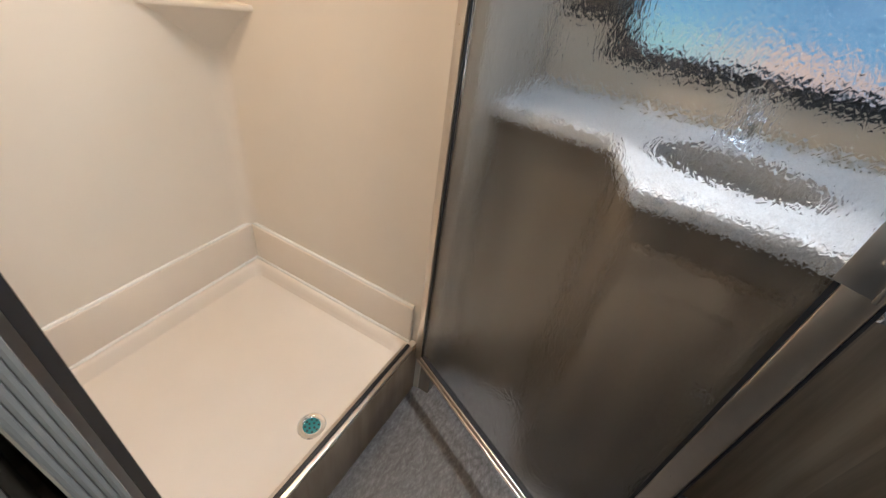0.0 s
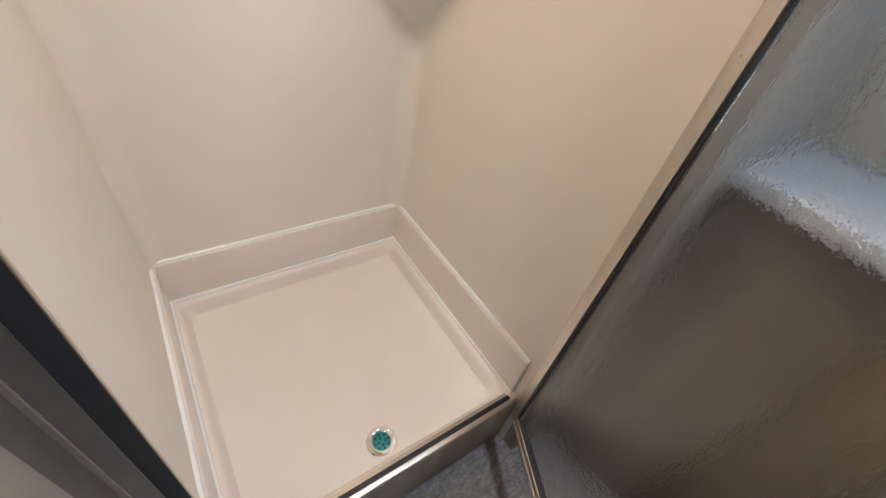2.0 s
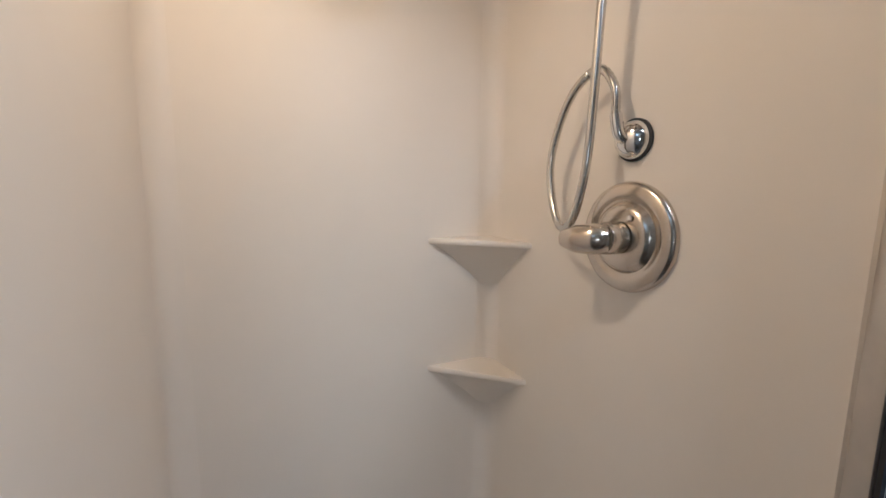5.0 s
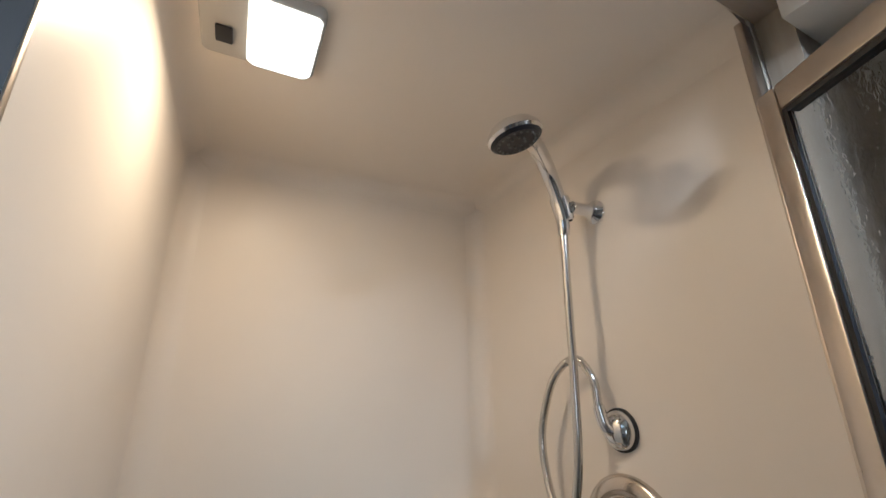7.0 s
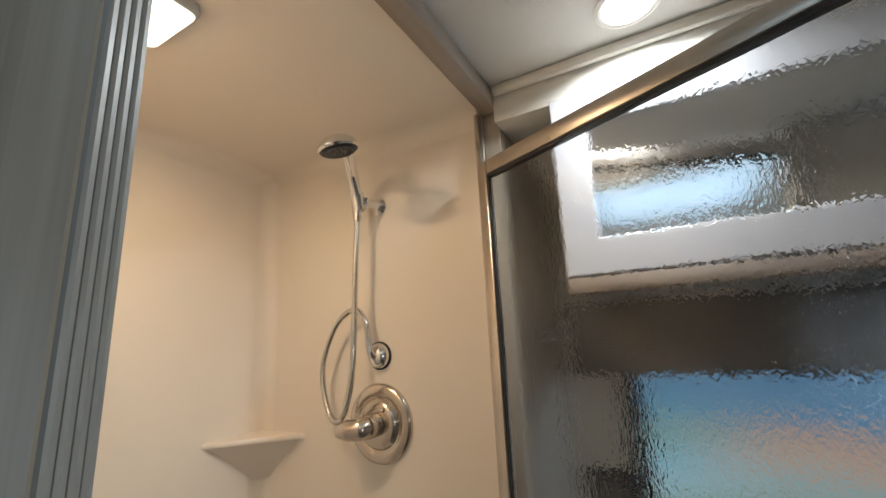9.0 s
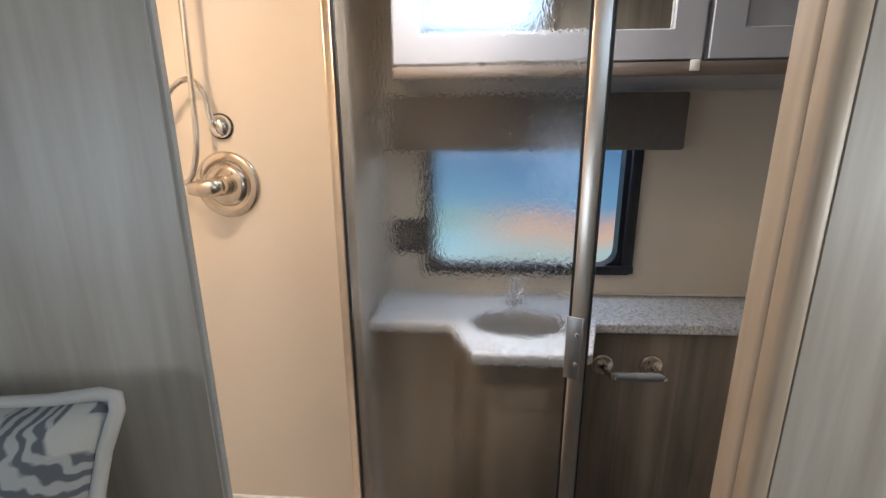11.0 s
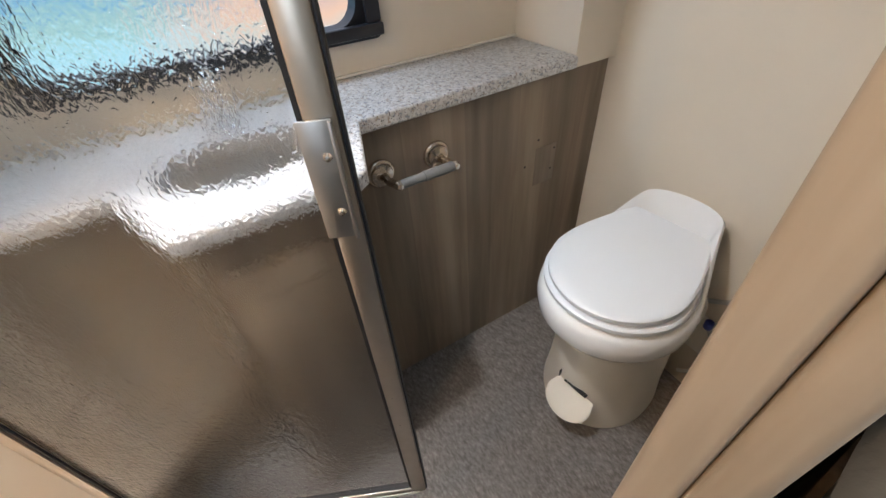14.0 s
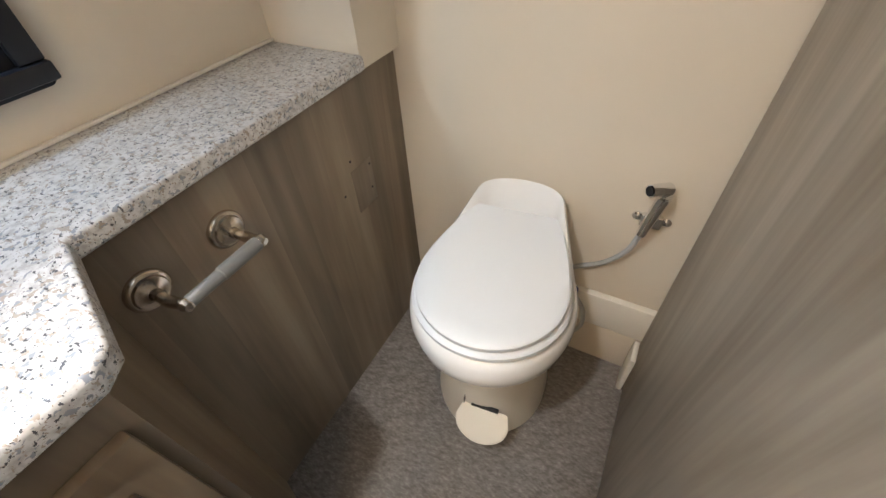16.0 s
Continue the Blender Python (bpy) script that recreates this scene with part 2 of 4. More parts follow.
# patterned pillow cloth: pale lattice over hatched grey
M_PILLOW = mat("patterned_cloth", (0.5, 0.5, 0.5), 0.85)
pv = coords(M_PILLOW)
vor = node(M_PILLOW, "ShaderNodeTexVoronoi", Scale=12.0)
vor.feature, vor.distance = "DISTANCE_TO_EDGE", "EUCLIDEAN"
link(M_PILLOW, pv, vor.inputs["Vector"])
hat = node(M_PILLOW, "ShaderNodeTexWave", Scale=42.0, Distortion=7.0)
link(M_PILLOW, coords(M_PILLOW, (1, 1, 1), (20, 35, 30)), hat.inputs["Vector"])
c = ramp(M_PILLOW, hat.outputs["Fac"], [(0.3, (0.075, 0.078, 0.085)), (0.7, (0.27, 0.26, 0.245))])
c = mixc(M_PILLOW, ramp(M_PILLOW, vor.outputs["Distance"], [(0.065, (1, 1, 1)), (0.08, (0, 0, 0))]), c, (0.34, 0.32, 0.285))
base(M_PILLOW, c)
bump(M_PILLOW, noise_tex(M_PILLOW, pv, 500.0), 0.3, 0.001)


# ---- mesh helpers ----
ORIGIN = {}


def thing(name, at, label, category, group="", kind=""):
    ob = new(name)
    ob.location = at
    ob.empty_display_size = 0.05
    ORIGIN[ob] = Vector(at)
    return tagged(ob, label, category, group, kind)


def part(name, bm, material, parent=None, label="", smooth=40):
    """Link a bmesh, drawn in world places, as one mesh under a thing or part."""
    o = ORIGIN.get(parent, Vector((0, 0, 0)))
    bm.transform(Matrix.Translation(-o))
    bmesh.ops.recalc_face_normals(bm, faces=bm.faces)
    me = bpy.data.meshes.new(name)
    bm.to_mesh(me)
    bm.free()
    for p in me.polygons:
        p.use_smooth = True
    me.set_sharp_from_angle(angle=radians(smooth))
    me.materials.append(material)
    ob = new(name, me)
    ob.parent = parent
    ORIGIN[ob] = o
    return tagged(ob, label)


def structure(name, bm, material, label, category, smooth=40):
    return tagged(part(name, bm, material, None, "", smooth), label, category, "", "structure")


def box(x0, y0, z0, x1, y1, z1, bev=0.0, bm=None, seg=2, m=None):
    out = bm if bm is not None else bmesh.new()
    b = bmesh.new()
    bmesh.ops.create_cube(b, size=1.0)
    for v in b.verts:
        v.co = Vector((x0 + (v.co.x + 0.5) * (x1 - x0), y0 + (v.co.y + 0.5) * (y1 - y0), z0 + (v.co.z + 0.5) * (z1 - z0)))
    if bev:
        bmesh.ops.bevel(b, geom=b.edges[:], offset=bev, segments=seg, profile=0.5, affect="EDGES")
    if m is not None:
        b.transform(m)
    join(out, b)
    return out


def join(out, b):
    me = bpy.data.meshes.new("tmp")
    b.to_mesh(me)
    b.free()
    out.from_mesh(me)
    bpy.data.meshes.remove(me)
    return out


def prism(pts, z0, z1, bev=0.0, bm=None, seg=3, m=None, corner=0.0):
    """A slab with the outline pts (x, y) between two heights; bev rounds its rims, corner its upright edges."""
    out = bm if bm is not None else bmesh.new()
    b = bmesh.new()
    f = b.faces.new([b.verts.new((x, y, z0)) for x, y in pts])
    up = bmesh.ops.extrude_face_region(b, geom=[f])["geom"]
    bmesh.ops.translate(b, verts=[g for g in up if isinstance(g, bmesh.types.BMVert)], vec=(0, 0, z1 - z0))
    bmesh.ops.recalc_face_normals(b, faces=b.faces)
    if corner:
        es = [e for e in b.edges if abs(e.verts[0].co.z - e.verts[1].co.z) > 1e-6]
        bmesh.ops.bevel(b, geom=es, offset=corner, segments=5, profile=0.5, affect="EDGES")
    if bev:
        es = [e for e in b.edges if abs(e.verts[0].co.z - e.verts[1].co.z) < 1e-6]
        bmesh.ops.bevel(b, geom=es, offset=bev, segments=seg, profile=0.5, affect="EDGES")
    if m is not None:
        b.transform(m)
    return join(out, b)


def lathe(profile, m=None, seg=32, bm=None):
    """Turn a profile of (radius, height) round the z axis, then place it by m."""
    out = bm if bm is not None else bmesh.new()
    b = bmesh.new()
    rings = []
    for r, z in profile:
        if r < 1e-6:
            rings.append([b.verts.new((0, 0, z))])
        else:
            rings.append([b.verts.new((r * math.cos(a), r * math.sin(a), z)) for a in (2 * math.pi * i / seg for i in range(seg))])
    skin(b, rings)
    if m is not None:
        b.transform(m)
    return join(out, b)


def skin(b, rings):
    for p, q in zip(rings, rings[1:]):
        n = max(len(p), len(q))
        for i in range(n):
            j = (i + 1) % n
            if len(p) == 1:
                b.faces.new((p[0], q[j], q[i]))
            elif len(q) == 1:
                b.faces.new((p[i], p[j], q[0]))
            else:
                b.faces.new((p[i], p[j], q[j], q[i]))


def loft(rings, cap0=True, cap1=True, bm=None):
    """Skin closed rings of points, all with the same count."""
    out = bm if bm is not None else bmesh.new()
    b = bmesh.new()
    vs = [[b.verts.new(p) for p in r] for r in rings]
    skin(b, vs)
    if cap0:
        b.faces.new(vs[0])
    if cap1:
        b.faces.new(vs[-1])
    bmesh.ops.recalc_face_normals(b, faces=b.faces)
    return join(out, b)


def smooth_path(pts, n=10):
    P = [Vector(p) for p in pts]
    P = [2 * P[0] - P[1]] + P + [2 * P[-1] - P[-2]]
    out = []
    for i in range(1, len(P) - 2):
        a, b, c, d = P[i - 1:i + 3]
        for k in range(n):
            t = k / n
            out.append(0.5 * (2 * b + (c - a) * t + (2 * a - 5 * b + 4 * c - d) * t * t + (3 * b - a - 3 * c + d) * t ** 3))
    return out + [P[-2]]


def tube(pts, r, seg=12, n=10, bm=None, ribs=0.0):
    """A round tube along a smooth path; r a radius or a radius for each given point; ribs: length of one rib."""
    out = bm if bm is not None else bmesh.new()
    path = smooth_path(pts, n)
    if ribs:
        dense, acc = [path[0]], 0.0
        for a, b in zip(path, path[1:]):
            k = max(1, round((b - a).length / (ribs / 2)))
            dense += [a.lerp(b, (i + 1) / k) for i in range(k)]
        path = dense
    rr = [r] * len(path) if isinstance(r, (int, float)) else [float(q) for q in np.interp(np.linspace(0, len(r) - 1, len(path)), range(len(r)), r)]
    if ribs:
        rr = [v * (1.0 if i % 2 else 0.86) for i, v in enumerate(rr)]
    rings, up = [], None
    for i, p in enumerate(path):
        t = (path[min(i + 1, len(path) - 1)] - path[max(i - 1, 0)]).normalized()
        if up is None:
            up = t.orthogonal().normalized()
        up = (up - t * up.dot(t)).normalized()
        s = t.cross(up)
        rings.append([p + rr[i] * (math.cos(a) * up + math.sin(a) * s) for a in (2 * math.pi * k / seg for k in range(seg))])
    return loft(rings, True, True, out)


def rrect(x0, y0, x1, y1, r, z, n=6):
    pts = []
    for cx, cy, a0 in ((x1 - r, y1 - r, 0), (x0 + r, y1 - r, 90), (x0 + r, y0 + r, 180), (x1 - r, y0 + r, 270)):
        pts += [(cx + r * math.cos(radians(a0 + 90 * k / n)), cy + r * math.sin(radians(a0 + 90 * k / n)), z) for k in range(n + 1)]
    return pts


def egg(xf, xb, hw, cy, z, n=64, p=2.0, tilt=0.0, q=3.0):
    """An egg-shaped ring: rounder front at xf, squarer back at xb."""
    cx = xf + 0.55 * (xb - xf)
    pts = []
    for i in range(n):
        a = 2 * math.pi * i / n
        ca, sa = math.cos(a), math.sin(a)
        e = p if ca < 0 else q
        ax = (cx - xf) if ca < 0 else (xb - cx)
        x = cx + ax * math.copysign(abs(ca) ** (2 / e), ca)
        y = cy + hw * math.copysign(abs(sa) ** (2 / e), sa)
        pts.append((x, y, z + tilt * (x - xf)))
    return pts


def bowl_ring(xf, xb, hw, cy, z, tilt=0.0, back=0.62, n=20):
    """A toilet outline: round front, sides tapering to a straight back."""
    side = []
    for i in range(n + 1):
        u = (1 - math.cos(math.pi / 2 * i / n)) * 0.42
        side.append((u, math.sqrt(max(0.0, 1 - (1 - u / 0.42) ** 2))))
    for i in range(1, 13):
        u = 0.42 + 0.58 * i / 12
        t = i / 12
        w = 1 - (1 - back) * (t * t * (3 - 2 * t) * 0.4 + t * t * 0.6)
        side.append((u - (0.012 if i == 12 else 0), w))
    side.append((1.0, back * 0.86))
    pts = [(xf + u * (xb - xf), cy + hw * w, 0) for u, w in side] + [(xf + u * (xb - xf), cy - hw * w, 0) for u, w in reversed(side[1:])]
    return [(x, y, z + tilt * (x - xf)) for x, y, q in pts]


TO_Y = Matrix.Rotation(radians(90), 4, "X")       # z axis to -y
TO_X = Matrix.Rotation(radians(-90), 4, "Y")      # z axis to -x


def at(x, y, z, turn=Matrix.Identity(4)):
    return Matrix.Translation((x, y, z)) @ turn


# ---- structure ----
CEIL = 1.985
SC = 1.96            # shower ceiling
BX, SY0 = -0.635, -0.662   # shower back wall and side wall
structure("floor", box(-0.8, -3.2, -0.05, 1.5, 0.42, 0.0), M_FLOOR, "grey-brown flecked vinyl floor", "floor")
structure("ceiling", box(0.036, -0.60, CEIL, 1.5, 0.42, CEIL + 0.04), M_CEIL, "off-white vinyl bathroom ceiling panel", "ceiling")
hatch_ceiling = box(-0.8, -3.2, CEIL, 0.08, -0.60, CEIL + 0.04)
box(0.68, -3.2, CEIL, 1.5, -0.60, CEIL + 0.04, bm=hatch_ceiling)
box(0.08, -3.2, CEIL, 0.68, -1.45, CEIL + 0.04, bm=hatch_ceiling)
box(0.08, -0.85, CEIL, 0.68, -0.60, CEIL + 0.04, bm=hatch_ceiling)
structure("ceiling_bedroom", hatch_ceiling, M_CEIL, "off-white vinyl bedroom ceiling with a roof hatch opening", "ceiling")
structure("ceiling_shower", box(-0.70, -0.684, SC, 0.0345, 0.02, SC + 0.02), M_FIBRE, "cream moulded fibreglass shower ceiling", "ceiling")

structure("wall_shower_back", box(-0.70, -0.684, 0.0, BX, 0.04, SC - 0.0005), M_FIBRE, "cream glossy fibreglass shower back wall", "wall")
structure("wall_shower_faucet", box(BX + 0.0005, 0.0, 0.0, 0.034, 0.04, SC - 0.0005), M_FIBRE, "cream glossy fibreglass shower wall with fittings", "wall")
structure("wall_shower_side", box(BX + 0.0005, -0.684, 0.0, 0.0, SY0, SC - 0.0005), M_FIBRE, "cream glossy fibreglass shower side wall", "wall")
# coved corners and coved ceiling line of the moulded surround
cove = bmesh.new()
R = 0.040


def cove_strip(bm, p, q, u, v):
    """A concave fillet along p-q between the directions u and v."""
    rings = []
    for e in (p, q):
        e = Vector(e)
        arc = [e + R * (1 - math.cos(a)) * Vector(u) + R * (1 - math.sin(a)) * Vector(v) for a in (math.pi / 2 * k / 6 for k in range(7))]
        rings.append([e] + arc)
    loft(rings, True, True, bm)


cove_strip(cove, (BX, 0.0, 0.35), (BX, 0.0, SC), (1, 0, 0), (0, -1, 0))
cove_strip(cove, (BX, SY0, 0.35), (BX, SY0, SC), (1, 0, 0), (0, 1, 0))
cove_strip(cove, (BX, SY0, SC), (BX, 0.0, SC), (1, 0, 0), (0, 0, -1))
cove_strip(cove, (BX, 0.0, SC), (0.030, 0.0, SC), (0, -1, 0), (0, 0, -1))
cove_strip(cove, (BX, SY0, SC), (-0.004, SY0, SC), (0, 1, 0), (0, 0, -1))
structure("trim_shower_cove", cove, M_FIBRE, "cream rounded corner coves of the shower", "trim")

WY, TX = 0.36, 1.455      # window wall and toilet wall
structure("wall_vanity_side", box(0.036, 0.004, 0.0, 0.072, WY, CEIL - 0.001), M_WOOD, "grey wood laminate wall beside the vanity", "wall")
win = box(0.036, WY + 0.001, 0.0, 0.235, 0.40, CEIL)
box(0.870, WY + 0.001, 0.0, 1.5, 0.40, CEIL, bm=win)
box(0.235, WY + 0.001, 0.0, 0.870, 0.40, 1.005, bm=win)
box(0.235, WY + 0.001, 1.48, 0.870, 0.40, CEIL, bm=win)
structure("wall_window", win, M_WALL, "cream vinyl wall with a small window", "wall")
structure("wall_toilet", box(TX, -0.66, 0.0, 1.50, WY, CEIL - 0.001), M_WALL, "cream vinyl wall behind the toilet", "wall")
structure("wall_column", box(1.3105, 0.122, 0.8685, TX - 0.001, WY, CEIL - 0.001), M_WALL, "cream boxed-in corner column above the counter", "wall")
structure("wall_bed_left", box(-0.80, -0.691, 0.0, 0.1215, -0.686, CEIL - 0.001), M_WOOD, "grey wood-grain laminate partition beside the shower", "wall")
structure("wall_bed_right", box(0.671, -0.645, 0.0, TX - 0.001, -0.624, CEIL - 0.001), M_WOOD, "pale grey wood-grain laminate partition behind the bed", "wall")
structure("wall_outer_left", box(-0.84, -3.2, 0.0, -0.80, 0.04, CEIL - 0.001), M_WALL, "cream vinyl bedroom side wall", "wall")
br = box(1.46, -3.2, 0.0, 1.50, -1.45, CEIL - 0.001)
box(1.46, -0.85, 0.0, 1.50, -0.662, CEIL - 0.001, bm=br)
box(1.46, -1.45, 0.0, 1.50, -0.85, 1.16, bm=br)
box(1.46, -1.45, 1.56, 1.50, -0.85, CEIL - 0.001, bm=br)
structure("wall_outer_right", br, M_WALL, "cream vinyl bedroom side wall with a window", "wall")
structure("wall_far", box(-0.84, -3.24, 0.0, 1.50, -3.2, CEIL - 0.001), M_WOOD, "grey wood laminate wall at the bedroom's end", "wall")

structure("trim_header", box(0.036, -0.684, 1.947, 0.074, 0.003, CEIL - 0.001, 0.003), M_WOOD_Y, "brown-grey header trim above the shower opening", "trim")
structure("trim_partition_end", box(0.648, -0.648, 0.0, 0.6705, -0.622, CEIL - 0.001, 0.008, seg=4), M_WOOD_H, "tan rounded edge trim on the partition's end", "trim")
structure("trim_soffit", box(0.073, -0.028, 1.908, TX - 0.001, WY - 0.001, CEIL - 0.001, 0.002), M_CEIL, "off-white soffit above the wall cabinets", "trim")
structure("trim_ceiling", box(0.075, -0.042, CEIL - 0.022, TX - 0.001, -0.029, CEIL - 0.001, 0.004), M_TRIM, "cream moulding where soffit meets ceiling", "trim")

structure("baseboard", box(TX - 0.022, -0.6225, 0.165, TX - 0.0005, -0.29, 0.29, 0.004), M_TRIM, "cream raised baseboard on the toilet wall", "baseboard")
structure("baseboard_lower", box(TX - 0.014, -0.6225, 0.0, TX - 0.0005, -0.29, 0.164, 0.002), M_WALL, "beige lower board under the baseboard", "baseboard")
structure("baseboard_corner", box(1.36, -0.5935, 0.0, TX - 0.0225, -0.578, 0.165, 0.004), M_TRIM, "white baseboard piece in the corner", "baseboard")

# ---- shower ----
pan = thing("shower_pan", (-0.32, -0.33, 0.0), "cream moulded acrylic shower pan with raised skirt", "shower pan")
ring = [(0.0, 0.02), (0.0, 0.212), (0.018, 0.212), (0.024, 0.210), (0.029, 0.204), (0.034, 0.186), (0.041, 0.173), (0.056, 0.168), (0.2, 0.165)]
rings = [rrect(BX + 0.001 + d, SY0 + 0.001 + d, 0.012 - d, -0.001 - d, 0.002 + min(d, 0.03) * 0.9, z) for d, z in ring]
part("basin", loft(rings, False, True), M_PAN, pan)


def skirt(x0, y0, x1, y1):
    return box(x0, y0, 0.213, x1, y1, 0.346, 0.005, seg=4)


part("skirt", skirt(BX + 0.0005, SY0 + 0.0005, BX + 0.011, -0.0005), M_PAN, pan)
part("skirt", skirt(BX + 0.0115, -0.0115, -0.003, -0.0005), M_PAN, pan)
part("skirt", skirt(BX + 0.0115, SY0 + 0.0005, -0.003, SY0 + 0.0115), M_PAN, pan)
# added white beads: the ledge lines' bright highlight is put into their colour
for z, d in ((0.3475, 0.0035), (0.2135, 0.0125)):
    for p, q in (((BX + d, SY0 + d, z), (BX + d, -d, z)), ((BX + d, -d, z), (-0.004, -d, z)), ((BX + d, SY0 + d, z), (-0.004, SY0 + d, z))):
        mid_ = tuple((a + b_) / 2 for a, b_ in zip(p, q))
        part("beading", tube([p, mid_, q], 0.0052, 10, 2), M_LEDGE_SHINE, pan, "white bead standing in for the ledge's highlight")
part("riser", box(0.013, -0.684, 0.0, 0.020, -0.002, 0.208, 0.001), M_WOOD_H, pan, "tan step face below the shower sill")

DX, DY, DZ = -0.070, -0.332, 0.1655
dr = thing("shower_drain", (DX, DY, DZ), "chrome ring drain with teal perforated strainer", "drain")
part("flange", lathe([(0.0225, 0.0), (0.034, 0.0005), (0.035, 0.002), (0.032, 0.0045), (0.026, 0.004), (0.0225, 0.002)], at(DX, DY, DZ)), M_CHROME, dr)
part("strainer", lathe([(0, 0.002), (0.02, 0.0025), (0.0235, 0.001)], at(DX, DY, DZ)), M_TEAL, dr, "teal strainer")
for k in range(12):
    rr, aa = (0.008, k * 90) if k < 4 else (0.016, (k - 4) * 45)
    part("hole", lathe([(0, 0.0032), (0.0026, 0.0032), (0.0028, 0.0022)], at(DX + rr * math.cos(radians(aa)), DY + rr * math.sin(radians(aa)), DZ), 8), M_GASKET, dr)

fr = thing("shower_enclosure", (0.02, -0.33, 0.2), "satin aluminium shower enclosure frame with black gasket", "shower enclosure")
part("sill", box(-0.010, -0.645, 0.2125, 0.020, -0.031, 0.222, 0.002), M_ALU, fr)
part("gasket", box(0.000, -0.645, 0.2225, 0.010, -0.031, 0.228, 0.001), M_GASKET, fr, "black rubber seal")
part("hinge_jamb", box(0.024, -0.022, 0.2225, 0.0345, -0.001, 1.945, 0.003), M_ALU, fr)
part("strike_jamb", prism([(0.0200, -0.684), (0.0406, -0.684), (0.0406, -0.681), (0.0215, -0.6515), (0.0200, -0.6515)], 0.213, 1.945), M_ALU_GREY, fr)
part("jamb_bead", box(0.0290, -0.6685, 0.213, 0.0325, -0.6640, 1.945, 0.0012), M_ALU_GREY, fr)
part("jamb_lip", box(0.004, -0.6615, 0.223, 0.0093, -0.6380, 1.945, 0.001), M_ALU, fr)
part("gasket", prism([(0.0095, -0.6615), (0.0198, -0.6615), (0.0198, -0.6508), (0.0095, -0.6390)], 0.23, 1.945), M_GASKET, fr, "black rubber seal")
structure("wall_partition_end", prism([(0.0410, -0.6855), (0.1155, -0.6855), (0.1085, -0.6670), (0.1060, -0.6655), (0.0410, -0.6815)], 0.0, CEIL - 0.001), M_WOOD, "grey wood-grain laminate end of the partition", "wall")
flute = thing("edge_strip", (0.125, -0.69, 0.0), "satin grey fluted strip on the partition's edge", "edge trim", kind="structure")
FLUTE = Vector((0.0125, -0.0235, 0.0))
for k in range(4):
    a, b_ = Vector((0.1115, -0.6655, 0)) + FLUTE * (k / 4), Vector((0.1115, -0.6655, 0)) + FLUTE * ((k + 0.86) / 4)
    n_ = Vector((0.865, 0.50, 0.0)) * 0.0025
    pts_ = [a - n_ * 2, b_ - n_ * 2, b_, a.lerp(b_, 0.75) + n_ * 0.5, a.lerp(b_, 0.25) + n_ * 0.5, a]
    part("rib", prism([(p.x, p.y) for p in pts_], 0.0, CEIL - 0.001), M_FLUTE, flute)

# shower door, swung open
HX, HY = 0.040, -0.025
DW, DA = 0.600, -24.8
DM = Matrix.Translation((HX, HY, 0)) @ Matrix.Rotation(radians(DA), 4, "Z")
door = thing("shower_door", (HX, HY, 0.225), "open framed shower door with rain-patterned glass", "shower door")
Z0, Z1 = 0.205, 1.822


def rail(z0, z1, x0, x1, th=0.016):
    return box(x0, -th, z0, x1, 0.004, z1, 0.003, m=DM)


part("hinge_stile", rail(Z0, Z1, 0.0, 0.024), M_ALU, door)
part("free_stile", rail(Z0, Z1, DW - 0.026, DW + 0.004), M_ALU, door)
part("top_rail", rail(Z1 - 0.030, Z1, 0.0245, DW - 0.0265), M_ALU, door)
b = rail(Z0, Z0 + 0.022, 0.0245, DW - 0.0265)
part("bottom_rail", b, M_ALU, door)
part("rail_bead", box(0.02, -0.021, Z0 + 0.002, DW - 0.01, -0.0165, Z0 + 0.010, 0.002, m=DM), M_ALU, door)
g = box(0.0242, -0.013, Z0 + 0.022, 0.0295, -0.009, Z1 - 0.03, m=DM)
box(DW - 0.031, -0.013, Z0 + 0.022, DW - 0.0262, -0.009, Z1 - 0.03, bm=g, m=DM)
box(0.030, -0.013, Z1 - 0.036, DW - 0.032, 0.001, Z1 - 0.0302, bm=g, m=DM)
box(0.030, -0.013, Z0 + 0.0222, DW - 0.032, 0.001, Z0 + 0.027, bm=g, m=DM)
part("gasket", g, M_GASKET, door, "black glazing seal")
pane = part("pane", box(0.029, -0.0075, Z0 + 0.026, DW - 0.031, -0.0035, Z1 - 0.035, m=DM), M_RAIN, door, "rain-patterned obscure glass")
pane.visible_shadow = False
part("seal_channel", box(DW + 0.0042, -0.0125, Z0 + 0.003, DW + 0.0075, 0.0005, Z1 - 0.003, 0.001, m=DM), M_GASKET, door, "black channel seal")
latch = part("latch", box(DW - 0.033, -0.0205, 0.958, DW - 0.0005, -0.0168, 1.085, 0.0012, m=DM), M_ALU_GREY, door, "flat aluminium pull plate")
part("lip", box(DW - 0.004, -0.026, 0.958, DW - 0.0005, -0.0207, 1.085, 0.001, m=DM), M_ALU_GREY, latch)
for z in (0.990, 1.050):
    part("screw", lathe([(0, 0.003), (0.003, 0.0025), (0.005, 0)], DM @ at(DW - 0.012, -0.0206, z, TO_Y), 10), M_CHROME, latch)

